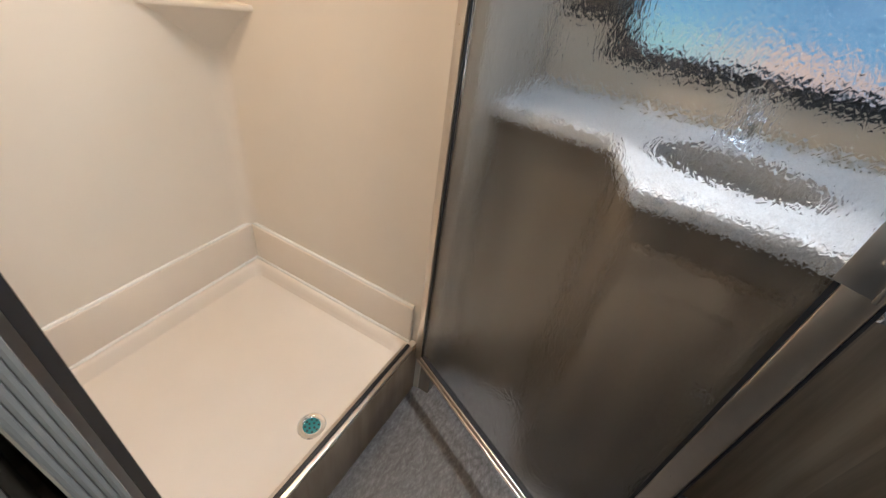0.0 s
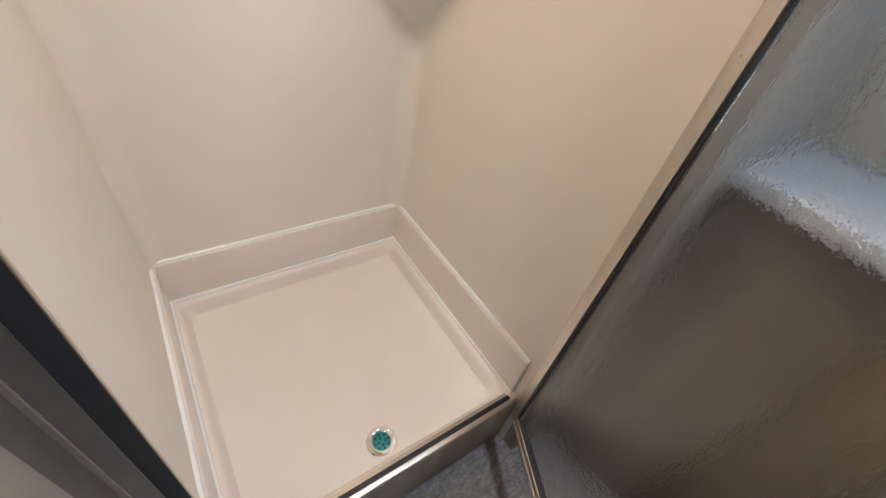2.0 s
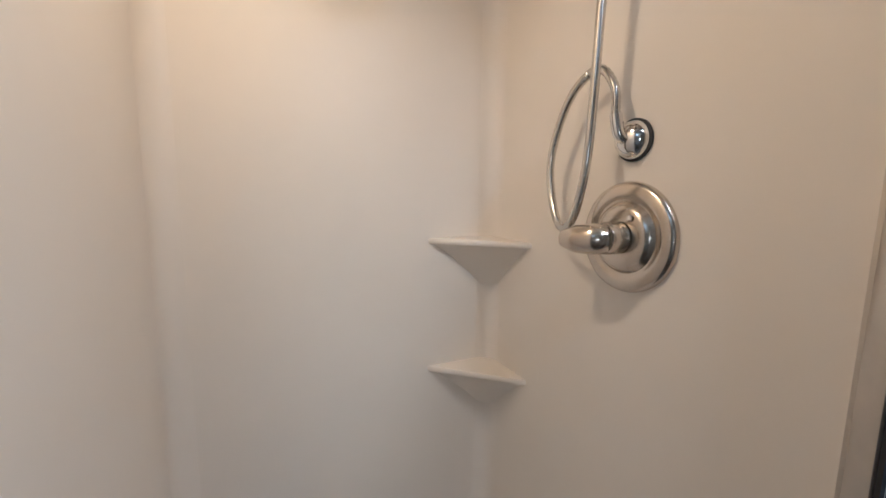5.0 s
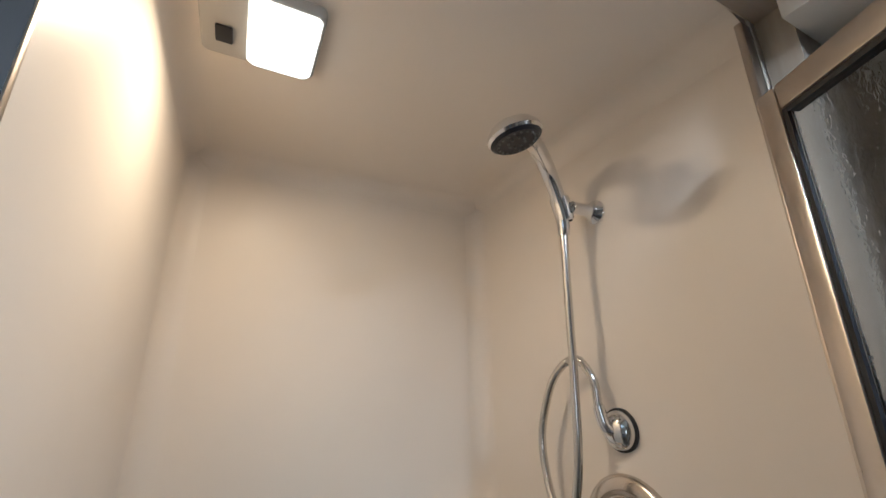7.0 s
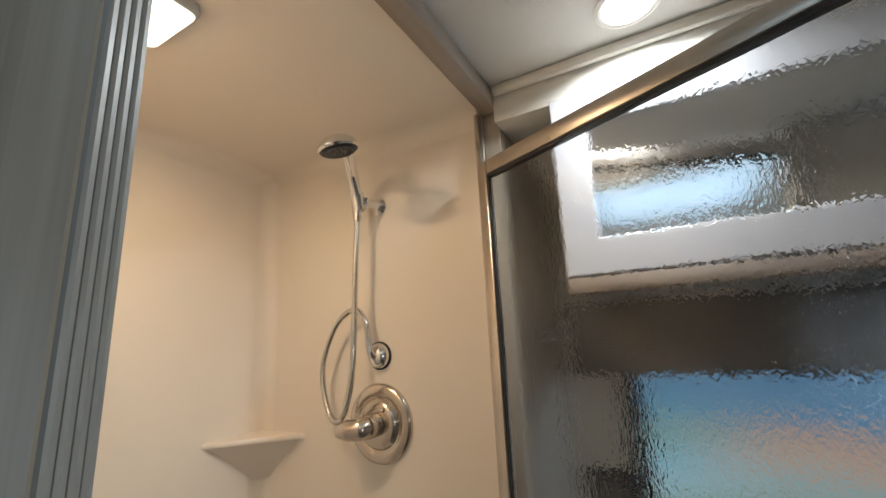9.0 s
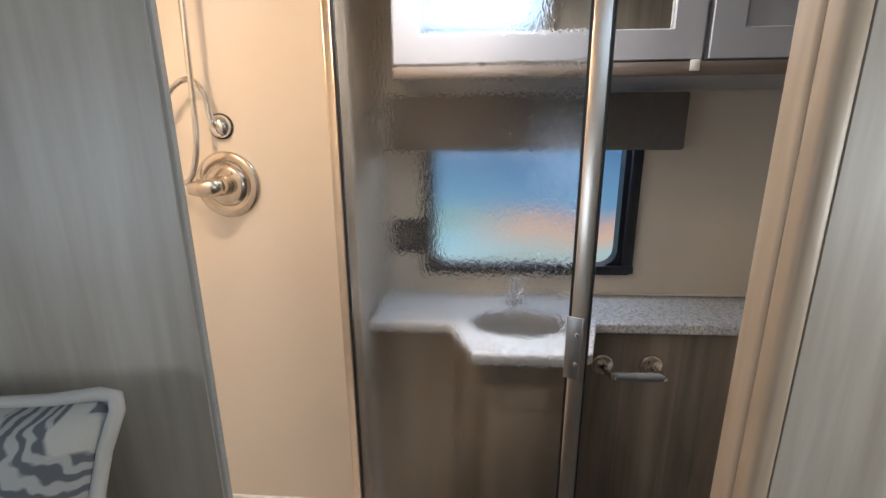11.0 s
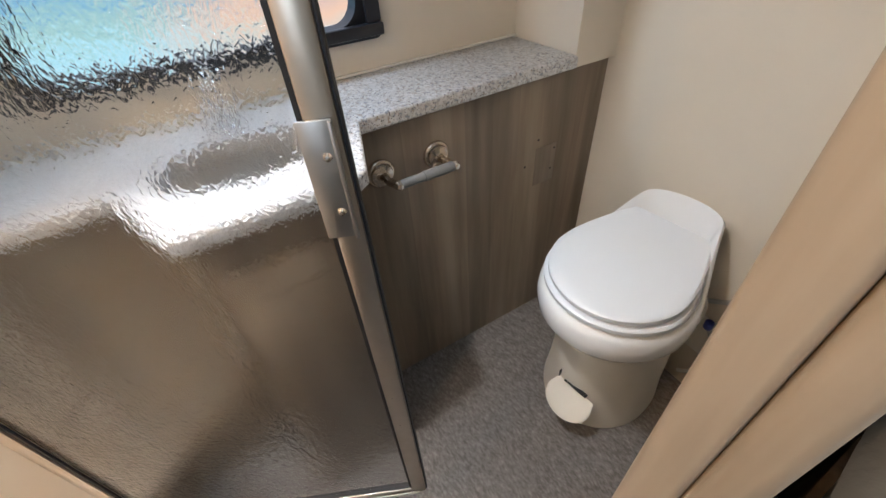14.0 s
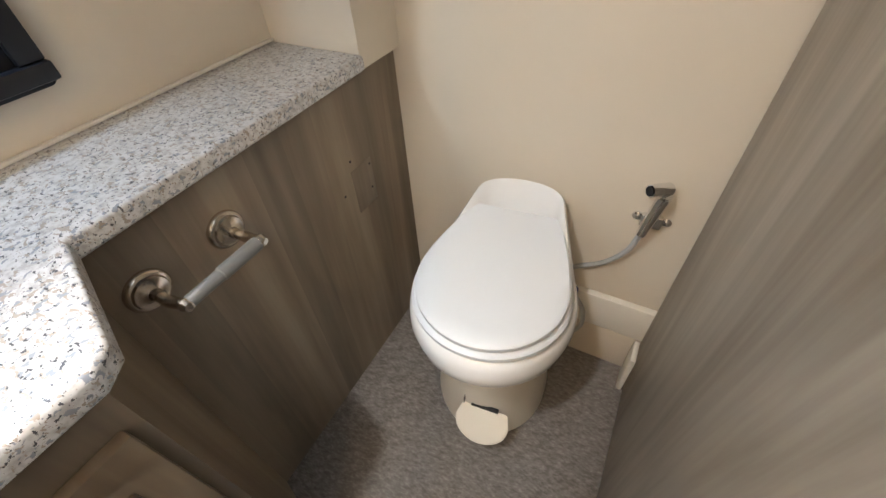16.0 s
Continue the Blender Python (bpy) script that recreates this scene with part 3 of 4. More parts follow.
# moulded corner shelves
for z in (1.270, 0.976):
    sh = thing("corner_shelf", (BX, 0.0, z - 0.14), "cream moulded corner shelf on a tapering bracket", "shelf", "shower corner shelves")

    def tri(k, zz, bow=0.0):
        a, bb_ = Vector((BX + 0.0005, -0.163 * k, zz)), Vector((BX + 0.0005 + 0.152 * k, -0.0005, zz))
        mid = [a.lerp(bb_, t) + Vector((1, -1, 0)) * (-bow * k * math.sin(math.pi * t)) for t in (k8 / 8 for k8 in range(9))]
        return [Vector((BX + 0.0005, -0.0005, zz))] + mid

    part("shelf_board", loft([tri(0.985, z - 0.012), tri(1.0, z - 0.009), tri(1.0, z - 0.003), tri(0.985, z)]), M_FIBRE, sh)
    part("bracket", loft([tri(0.05, z - 0.135), tri(0.14, z - 0.12, 0.01), tri(0.42, z - 0.075, 0.01), tri(0.74, z - 0.032, 0.008), tri(0.93, z - 0.0122, 0.0)]), M_FIBRE, sh)

# mixer valve
vx, vz = -0.250, 1.306
va = thing("shower_valve", (vx, 0.0, vz), "satin nickel round shower mixer with lever handle", "shower valve")
part("escutcheon", lathe([(0.083, 0), (0.083, 0.004), (0.081, 0.008), (0.076, 0.011), (0.066, 0.0125), (0.062, 0.0120), (0.058, 0.0095), (0.054, 0.0095), (0.050, 0.014), (0.046, 0.019), (0.040, 0.021), (0.028, 0.0215), (0, 0.0215)], at(vx, -0.0005, vz, TO_Y), 48), M_NICKEL, va)
part("hub", lathe([(0.024, 0.0245), (0.024, 0.045), (0.021, 0.052), (0.0, 0.053)], at(vx, 0, vz, TO_Y), 28), M_NICKEL, va)
part("handle", tube([(vx + 0.006, -0.050, vz), (vx - 0.006, -0.064, vz - 0.001), (vx - 0.030, -0.073, vz - 0.003), (vx - 0.052, -0.077, vz - 0.004)], [0.021, 0.023, 0.021, 0.014], 20, 8), M_NICKEL, va)
part("screw", lathe([(0, 0.026), (0.004, 0.0255), (0.005, 0.024)], at(vx + 0.02, 0, vz + 0.03, TO_Y), 12), M_CHROME, va)

# wall outlet elbow, hose, hand shower and bracket
ox, oz = -0.250, 1.448
hs = thing("hand_shower", (ox, 0.0, oz), "chrome hand shower with black face and coiled hose", "hand shower")
el = part("outlet_elbow", lathe([(0.028, 0.005), (0.028, 0.008), (0.024, 0.016), (0.014, 0.024), (0.0, 0.026)], at(ox, 0, oz, TO_Y), 28), M_CHROME, hs, "chrome wall elbow")
part("ring", lathe([(0.028, 0.0005), (0.031, 0.001), (0.031, 0.0045), (0.028, 0.005)], at(ox, 0, oz, TO_Y), 28), M_GASKET, el, "black sealing ring")
part("spout", tube([(ox, -0.020, oz), (ox - 0.004, -0.030, oz + 0.008), (ox - 0.008, -0.034, oz + 0.035)], 0.009, 14, 6), M_CHROME, el)
part("hose", tube([(ox - 0.008, -0.034, oz + 0.034), (-0.262, -0.036, 1.522), (-0.292, -0.040, 1.552), (-0.342, -0.044, 1.520), (-0.380, -0.044, 1.438), (-0.372, -0.048, 1.368), (-0.336, -0.058, 1.318), (-0.300, -0.066, 1.330), (-0.276, -0.068, 1.40), (-0.270, -0.066, 1.50), (-0.268, -0.064, 1.62), (-0.264, -0.062, 1.76)], 0.0068, 12, 12, ribs=0.006), M_HOSE, hs, "ribbed steel hose")
bx, bz = -0.247, 1.797
brk = part("bracket", lathe([(0.021, 0.0005), (0.021, 0.004), (0.015, 0.011), (0.010, 0.02), (0.010, 0.055), (0.0, 0.056)], at(bx, 0, bz, TO_Y), 24), M_CHROME, hs, "chrome wall bracket")
part("holder", lathe([(0.012, -0.022), (0.0155, -0.020), (0.017, 0.020), (0.0135, 0.022)], at(-0.262, -0.062, bz, Matrix.Rotation(radians(14), 4, "X")), 20), M_CHROME, brk)
part("wand", tube([(-0.264, -0.061, 1.752), (-0.261, -0.066, 1.80), (-0.247, -0.098, 1.852), (-0.214, -0.152, 1.873), (-0.186, -0.20, 1.864)], [0.0095, 0.012, 0.013, 0.014, 0.016], 16, 10), M_CHROME, hs)
HEADM = at(-0.168, -0.226, 1.842, Matrix.Rotation(radians(-24), 4, "Z") @ Matrix.Rotation(radians(14), 4, "X"))
head = part("spray_head", lathe([(0.0, 0.020), (0.018, 0.019), (0.032, 0.011), (0.038, 0.003), (0.039, -0.004), (0.036, -0.008)], HEADM, 36), M_CHROME, hs)
part("spray_face", lathe([(0.0355, -0.0075), (0.031, -0.012), (0.016, -0.010), (0.0, -0.013)], HEADM, 36), M_BLACK, head, "black nozzle face")
for k in range(26):
    rr, aa = ((0.012, k * 45) if k < 8 else (0.026, (k - 8) * 20))
    part("nozzle", lathe([(0.0017, -0.009), (0.0016, -0.0135), (0.0, -0.0138)], HEADM @ at(rr * math.cos(radians(aa)), rr * math.sin(radians(aa)), 0), 6), M_GREY_PLASTIC, head)

# shower ceiling lamp
lamp = thing("shower_lamp", (-0.245, -0.55, SC), "lit square shower ceiling light with grey switch housing", "ceiling light")
part("housing", prism([(-0.306, -0.624), (-0.184, -0.624), (-0.184, -0.482), (-0.306, -0.482)], SC - 0.018, SC - 0.0005, 0.004, corner=0.010), M_BONE, lamp)
lens = part("lens", loft([rrect(-0.302 + k, -0.570 + k, -0.188 - k, -0.486 - k, 0.010, z) for k, z in ((0, SC - 0.0185), (0.001, SC - 0.022), (0.004, SC - 0.026), (0.010, SC - 0.028))]), M_LAMP, lamp, "glowing frosted lens")
lens.visible_shadow = False
part("switch", box(-0.276, -0.606, SC - 0.023, -0.248, -0.586, SC - 0.0185, 0.002), M_GASKET, lamp, "dark rocker switch")

# ---- bath: vanity ----
van = thing("vanity_cabinet", (0.66, 0.24, 0.0), "brown-grey wood-grain vanity cabinet and side panel", "vanity")
part("body", prism([(0.073, 0.358), (0.073, 0.141), (0.330, 0.141), (0.390, -0.058), (0.640, -0.058), (0.710, 0.141), (TX - 0.0005, 0.141), (TX - 0.0005, 0.358)], 0.0, 0.868), M_WOOD_DARK, van)
vd = part("door", box(0.408, -0.076, 0.10, 0.624, -0.0585, 0.80, 0.004), M_WOOD_DARK, van)
part("raised_panel", box(0.446, -0.081, 0.15, 0.586, -0.0765, 0.74, 0.0035), M_WOOD_DARK, vd)
part("knob", lathe([(0.005, 0), (0.005, 0.012), (0.012, 0.017), (0.012, 0.022), (0.0, 0.026)], at(0.606, -0.0765, 0.60, TO_Y), 18), M_NICKEL, vd)
OUT = [(0.073, 0.359), (0.073, 0.090), (0.310, 0.088), (0.372, -0.088), (0.642, -0.088), (0.668, -0.070), (0.728, 0.108), (1.3095, 0.114), (1.3095, 0.359)]
ctr = thing("countertop", (0.5, 0.2, 0.868), "speckled grey-white stone vanity countertop", "countertop")
cut = prism(OUT, 0.8685, 0.90, 0.006)
top = part("slab", cut, M_STONE, ctr)
SX, SY, SA, SB = 0.508, 0.098, 0.139, 0.088
hole = bmesh.new()
lathe([(1.0, -0.1), (1.0, 0.1)], Matrix.Translation((SX, SY, 0.9)) @ Matrix.Diagonal((SA, SB, 1, 1)), 48, hole)
bmesh.ops.holes_fill(hole, edges=hole.edges)
bmesh.ops.recalc_face_normals(hole, faces=hole.faces)
hm = bpy.data.meshes.new("cutter")
hole.to_mesh(hm)
hole.free()
cutter = bpy.data.objects.new("cutter", hm)
scene.collection.objects.link(cutter)


def carve(ob, tool):
    md = ob.modifiers.new("cut", "BOOLEAN")
    md.operation, md.object, md.solver = "DIFFERENCE", tool, "EXACT"
    bpy.context.view_layer.update()
    deps = bpy.context.evaluated_depsgraph_get()
    me = bpy.data.meshes.new_from_object(ob.evaluated_get(deps))
    ob.modifiers.remove(md)
    ob.data = me


carve(top, cutter)
carve(bpy.data.objects["body"], cutter)
bpy.data.objects.remove(cutter)
part("backsplash", box(0.073, 0.351, 0.9005, 1.3095, 0.3595, 0.906, 0.001), M_TRIM, ctr, "white sealant line")

sink = thing("sink", (SX, SY, 0.80), "oval brushed steel undermount vanity sink", "sink")
part("bowl", lathe([(1.03, 0.0), (0.995, -0.002), (0.97, -0.025), (0.88, -0.06), (0.65, -0.085), (0.3, -0.094), (0.1, -0.096), (0.0, -0.096)], Matrix.Translation((SX, SY, 0.868)) @ Matrix.Diagonal((SA, SB, 1, 1)), 48), M_SINK, sink)
part("drain", lathe([(0.022, 0.0), (0.019, 0.003), (0.0, 0.001)], at(SX, SY, 0.772), 20), M_CHROME, sink)
tap = thing("faucet", (SX, 0.255, 0.90), "chrome single-lever basin faucet", "faucet")
part("body", lathe([(0.026, 0.0005), (0.026, 0.006), (0.018, 0.012), (0.017, 0.07), (0.014, 0.078), (0, 0.08)], at(SX, 0.255, 0.90), 24), M_CHROME, tap)
part("spout", tube([(SX, 0.247, 0.945), (SX, 0.215, 0.965), (SX, 0.175, 0.962), (SX, 0.16, 0.948)], [0.011, 0.010, 0.009, 0.009], 14), M_CHROME, tap)
part("lever", tube([(SX, 0.255, 0.98), (SX, 0.24, 0.995), (SX, 0.205, 1.01)], [0.010, 0.007, 0.006], 12), M_CHROME, tap)

# access plate in the panel, with its screw holes
plate = thing("access_plate", (1.265, 0.141, 0.60), "small wood-grain access plate set in the vanity panel", "cover plate")
part("plate", box(1.225, 0.1388, 0.545, 1.300, 0.1408, 0.665, 0.0006), M_PLATE, plate)
for x, z in ((1.232, 0.690), (1.292, 0.650), (1.286, 0.585), (1.190, 0.620)):
    part("screw_hole", lathe([(0.0, 0.0012), (0.0028, 0.0010), (0.0032, 0.0)], at(x, 0.1389 if z < 0.66 and x > 1.22 else 0.1409, z, TO_Y), 10), M_GASKET, plate)

# paper holder
ph = thing("paper_holder", (0.836, 0.141, 0.752), "satin nickel toilet paper holder with grey roller", "paper holder")
for x in (0.764, 0.908):
    rose = part("rose", lathe([(0.034, 0.0), (0.034, 0.004), (0.031, 0.008), (0.027, 0.009), (0.025, 0.013), (0.016, 0.015), (0.010, 0.019), (0.0085, 0.03)], at(x, 0.1405, 0.755, TO_Y), 32), M_NICKEL, ph)
    part("post", tube([(x, 0.114, 0.755), (x, 0.09, 0.757), (x - (x - 0.836) * 0.04, 0.055, 0.766)], [0.0075, 0.0095, 0.008], 16), M_NICKEL, rose)
    part("finial", lathe([(0, -0.011), (0.007, -0.009), (0.0105, 0.0), (0.007, 0.009), (0, 0.011)], at(x - (x - 0.836) * 0.04, 0.050, 0.768, TO_Y), 18), M_NICKEL, rose)
part("roller", lathe([(0.0085, -0.066), (0.0115, -0.062), (0.0115, 0.008), (0.0098, 0.010), (0.0098, 0.062), (0.008, 0.066)], at(0.836, 0.050, 0.768, TO_X), 20), M_GREY_PLASTIC, ph, "grey plastic roller")

# window
wd = thing("window_1", (0.55, WY, 1.0), "black-framed window with rounded corners over the vanity", "window", kind="structure")
outer = rrect(0.204, 0.0, 0.902, 0.545, 0.012, 0.0)
inner = rrect(0.246, 0.034, 0.850, 0.505, 0.05, 0.0)


def xz(p, y):
    return (p[0], y, 0.972 + p[1])


ring2 = [[xz(p, WY) for p in outer], [xz(p, WY - 0.012) for p in outer], [xz(p, WY - 0.014) for p in inner], [xz(p, WY + 0.030) for p in inner]]
part("window_frame", loft(ring2, False, False), M_BLACK, wd)
part("sill_bar", box(0.204, WY - 0.034, 0.982, 0.902, WY - 0.0145, 1.008, 0.004), M_BLACK, wd)
part("side_track", box(0.866, WY - 0.028, 1.0085, 0.900, WY - 0.0145, 1.40, 0.003), M_BLACK, wd)
wp = part("pane", box(0.240, WY + 0.020, 1.0, 0.856, WY + 0.024, 1.482), M_PANE, wd)
wp.visible_shadow = False
vl = thing("valance", (0.55, 0.30, 1.384), "taupe-grey cloth window valance below the wall cabinets", "valance")
part("board", box(0.12, 0.225, 1.384, 0.965, 0.243, 1.540, 0.006), M_VAL, vl)
part("return", box(0.12, 0.2435, 1.384, 0.132, WY - 0.001, 1.540, 0.003), M_VAL, vl)
part("return", box(0.953, 0.2435, 1.384, 0.965, WY - 0.001, 1.540, 0.003), M_VAL, vl)
ol = thing("outlet_box", (0.15, WY, 1.04), "dark brown wall outlet plate beside the window", "outlet")
part("plate", box(0.100, WY - 0.012, 1.042, 0.202, WY - 0.0005, 1.160, 0.004), M_BLACK, ol)
part("socket", box(0.128, WY - 0.016, 1.068, 0.174, WY - 0.0125, 1.135, 0.002), M_VAL, ol)
hk = thing("robe_hook", (0.073, 0.2, 1.47), "chrome robe hook on the vanity side wall", "hook")
part("rose", lathe([(0.018, 0), (0.018, 0.004), (0.008, 0.008), (0, 0.009)], at(0.0725, 0.17, 1.475, Matrix.Rotation(radians(90), 4, "Y")), 20), M_CHROME, hk)
part("hook", tube([(0.080, 0.17, 1.475), (0.102, 0.17, 1.47), (0.115, 0.17, 1.485), (0.113, 0.17, 1.50)], [0.006, 0.006, 0.007, 0.009], 12), M_CHROME, hk)

# wall cabinets
cab = thing("wall_cabinet", (0.8, 0.15, 1.56), "grey painted wall cabinet with mirrored and panelled doors", "wall cabinet")
CF = -0.046          # face of the cabinet doors
part("body", box(0.188, CF + 0.020, 1.558, TX - 0.001, WY - 0.001, 1.907, 0.002), M_CAB, cab)
part("bottom_rail", box(0.188, CF, 1.541, TX - 0.001, CF + 0.0195, 1.568, 0.003), M_WOOD_X, cab, "brown wood-grain light rail")
part("bracket", box(0.822, CF - 0.003, 1.548, 0.842, CF - 0.0005, 1.571, 0.002), M_TRIM, cab, "small pale corner clip")


def cab_door(x0, x1, z0, z1, px0, px1, pz0, pz1, panel_mat, recess):
    def loop(a0, a1, c0, c1, y):
        return [(a0, y, c0), (a1, y, c0), (a1, y, c1), (a0, y, c1)]

    bk = CF + 0.0195
    rings_ = [loop(x0, x1, z0, z1, bk), loop(x0, x1, z0, z1, CF + 0.002), loop(x0 + 0.002, x1 - 0.002, z0 + 0.002, z1 - 0.002, CF), loop(px0 - 0.002, px1 + 0.002, pz0 - 0.002, pz1 + 0.002, CF), loop(px0, px1, pz0, pz1, CF + 0.002), loop(px0, px1, pz0, pz1, bk)]
    bm = loft(rings_ + [rings_[0]], False, False)
    bmesh.ops.remove_doubles(bm, verts=bm.verts, dist=1e-5)
    d = part("door", bm, M_CAB, cab)
    part("panel", box(px0 + 0.0002, CF + recess, pz0 + 0.0002, px1 - 0.0002, CF + 0.019, pz1 - 0.0002), panel_mat, d)
    return d


d1 = cab_door(0.190, 0.846, 1.571, 1.905, 0.250, 0.782, 1.632, 1.840, M_MIRROR, 0.008)
part("bead", box(0.7775, CF + 0.0065, 1.6325, 0.7815, CF + 0.0075, 1.8395), M_TRIM, d1)
d2 = cab_door(0.858, TX - 0.003, 1.571, 1.905, 0.925, 1.39, 1.632, 1.840, M_CAB, 0.007)
part("knob", lathe([(0.006, 0.0), (0.005, 0.012), (0.013, 0.018), (0.0145, 0.023), (0.011, 0.028), (0.0, 0.030)], at(0.889, CF - 0.0002, 1.732, TO_Y), 24), M_CHROME, d2)

dl = thing("downlight", (0.345, -0.122, CEIL), "round lit recessed ceiling downlight", "ceiling light")
part("trim_ring", lathe([(0.046, 0.0), (0.050, -0.001), (0.050, -0.004), (0.044, -0.006), (0.040, -0.004)], at(0.345, -0.122, CEIL - 0.0005), 32), M_TRIM, dl)
ll = part("lens", lathe([(0.0, -0.0065), (0.025, -0.006), (0.041, -0.0035)], at(0.345, -0.122, CEIL - 0.0005), 32), M_DOWN, dl, "glowing lens")
ll.visible_shadow = False

# ---- toilet ----
CY = -0.234
to = thing("toilet", (1.21, CY, 0.0), "white low-profile toilet with closed lid and foot pedal", "toilet")
part("pedestal", loft([egg(1.045, 1.37, 0.160, CY, 0.0), egg(1.043, 1.37, 0.160, CY, 0.02), egg(1.050, 1.37, 0.151, CY, 0.10), egg(1.052, 1.375, 0.145, CY, 0.22), egg(1.040, 1.39, 0.145, CY, 0.30), egg(1.02, 1.41, 0.160, CY, 0.36), egg(1.00, 1.42, 0.168, CY, 0.395)]), M_PEDESTAL, to, "bone-coloured pedestal")


def collar_ring(xf, xb, hw, z, rise=0.0, n=22):
    """Bowl outline with a rounded back; the rim climbs by rise towards the wall."""
    side = []
    for i in range(n + 1):
        u = (1 - math.cos(math.pi / 2 * i / n)) * 0.42
        side.append((u, math.sqrt(max(0.0, 1 - (1 - u / 0.42) ** 2))))
    for i in range(1, 25):
        t = math.sin(math.pi / 2 * i / 24)
        w = 1 - 0.46 * t * t * (3 - 2 * t)
        if t > 0.78:
            w *= max(0.0, 1 - ((t - 0.78) / 0.22) ** 2.6) ** 0.5
        side.append((0.42 + 0.58 * t, w))
    ring_ = [(u, w) for u, w in side] + [(u, -w) for u, w in reversed(side[1:-1])]
    out = []
    for u, w in ring_:
        k = min(1.0, max(0.0, (u - 0.50) / 0.42))
        out.append((xf + u * (xb - xf), CY + hw * w, z + rise * k * k * (3 - 2 * k)))
    return out


part("bowl", loft([collar_ring(1.010, 1.425, 0.150, 0.394), collar_ring(0.985, 1.430, 0.172, 0.405), collar_ring(0.969, 1.433, 0.182, 0.432, 0.02), collar_ring(0.966, 1.4345, 0.184, 0.462, 0.050), collar_ring(0.970, 1.435, 0.181, 0.486, 0.084), collar_ring(0.979, 1.431, 0.174, 0.501, 0.100), collar_ring(0.988, 1.423, 0.167, 0.505, 0.104), collar_ring(0.996, 1.412, 0.160, 0.500, 0.092), collar_ring(1.004, 1.394, 0.154, 0.498, 0.035), collar_ring(1.03, 1.372, 0.135, 0.498, 0.022)]), M_CERAMIC, to)
part("seat", loft([bowl_ring(0.986, 1.365, 0.163, CY, 0.5065), bowl_ring(0.979, 1.367, 0.168, CY, 0.512), bowl_ring(0.979, 1.367, 0.168, CY, 0.521, 0.01), bowl_ring(0.986, 1.365, 0.163, CY, 0.526, 0.02)]), M_LID, to)
part("lid", loft([bowl_ring(0.992, 1.352, 0.152, CY, 0.5285, 0.02, 0.66), bowl_ring(0.986, 1.356, 0.158, CY, 0.534, 0.04, 0.66), bowl_ring(0.986, 1.356, 0.158, CY, 0.543, 0.06, 0.66), bowl_ring(0.993, 1.352, 0.152, CY, 0.5485, 0.06, 0.66), bowl_ring(1.02, 1.335, 0.132, CY, 0.5505, 0.06, 0.66)]), M_LID, to)
for y in (CY - 0.06, CY + 0.06):
    part("hinge", box(1.352, y - 0.018, 0.528, 1.366, y + 0.018, 0.552, 0.004), M_LID, to)


def flap_ring(w, lift):
    """Outline of the round-ended pedal, sloping down and outwards from its hinge."""
    out = []
    for k in range(15):
        a = math.pi * k / 14
        u, d = math.cos(a), 0.030 + 0.052 * math.sin(a)
        out.append((u * 0.070 * w, d if w == 1 else 0.030 + (d - 0.030) * w))
    out += [(-0.060 * w, 0.0), (0.060 * w, 0.0)]
    return [(1.050 - 0.80 * d + 0.6 * lift, CY - 0.024 + u, 0.146 - 0.60 * d + 0.80 * lift) for u, d in out]


part("pedal", loft([flap_ring(0.94, -0.007), flap_ring(1, -0.003), flap_ring(1, 0.003), flap_ring(0.94, 0.006)]), M_PEDESTAL, to, "bone-coloured foot pedal")
part("seam", box(1.0455, CY - 0.060, 0.158, 1.058, CY + 0.012, 0.160), M_GASKET, to)
part("seam", box(1.0455, CY + 0.030, 0.158, 1.062, CY + 0.0315, 0.186), M_GASKET, to)

spx = TX - 0.0005
sp_ = thing("toilet_sprayer", (spx, -0.500, 0.58), "chrome wall-mounted toilet hand sprayer", "sprayer")
cl = part("holder", box(1.4365, -0.524, 0.560, spx, -0.476, 0.592, 0.006), M_CHROME, sp_)
for y in (-0.530, -0.470):
    part("screw", lathe([(0.011, 0.0), (0.011, 0.004), (0.006, 0.007), (0, 0.0075)], at(spx, y, 0.576, TO_X), 16), M_CHROME, cl)
part("handle", tube([(1.4265, -0.489, 0.548), (1.4245, -0.496, 0.60), (1.4215, -0.504, 0.655), (1.4135, -0.506, 0.675)], [0.011, 0.013, 0.014, 0.013], 16), M_CHROME, sp_)
nz = part("nozzle", tube([(1.4265, -0.507, 0.678), (1.4065, -0.489, 0.684), (1.3935, -0.474, 0.686)], [0.014, 0.0135, 0.013], 18), M_CHROME, sp_)
part("opening", lathe([(0, 0.0), (0.0105, 0.0)], Matrix.Translation((1.3920, -0.472, 0.6862)) @ Vector((-0.66, 0.74, 0.1)).to_track_quat("Z", "Y").to_matrix().to_4x4(), 16), M_GASKET, nz)
part("hose", tube([(1.4265, -0.489, 0.550), (1.4335, -0.474, 0.48), (1.4415, -0.434, 0.415), (1.4455, -0.384, 0.375), (1.4455, -0.344, 0.345)], 0.0065, 10), M_HOSE_GREY, sp_, "grey vinyl hose")
sup = thing("water_hose", (1.4215, -0.404, 0.0), "grey water supply hose behind the toilet", "hose")
part("hose", tube([(1.4115, -0.384, 0.30), (1.4165, -0.419, 0.24), (1.4165, -0.429, 0.17), (1.4115, -0.404, 0.11), (1.4065, -0.374, 0.08)], 0.006, 10), M_HOSE_GREY, sup)
part("connector", lathe([(0.010, 0), (0.012, 0.004), (0.012, 0.022), (0.008, 0.026)], at(1.4115, -0.384, 0.295), 12), mat("blue_fitting", (0.03, 0.05, 0.25), 0.4), sup, "blue fitting")

to.rotation_euler = (0, 0, radians(6.5))
to.location.x += 0.012

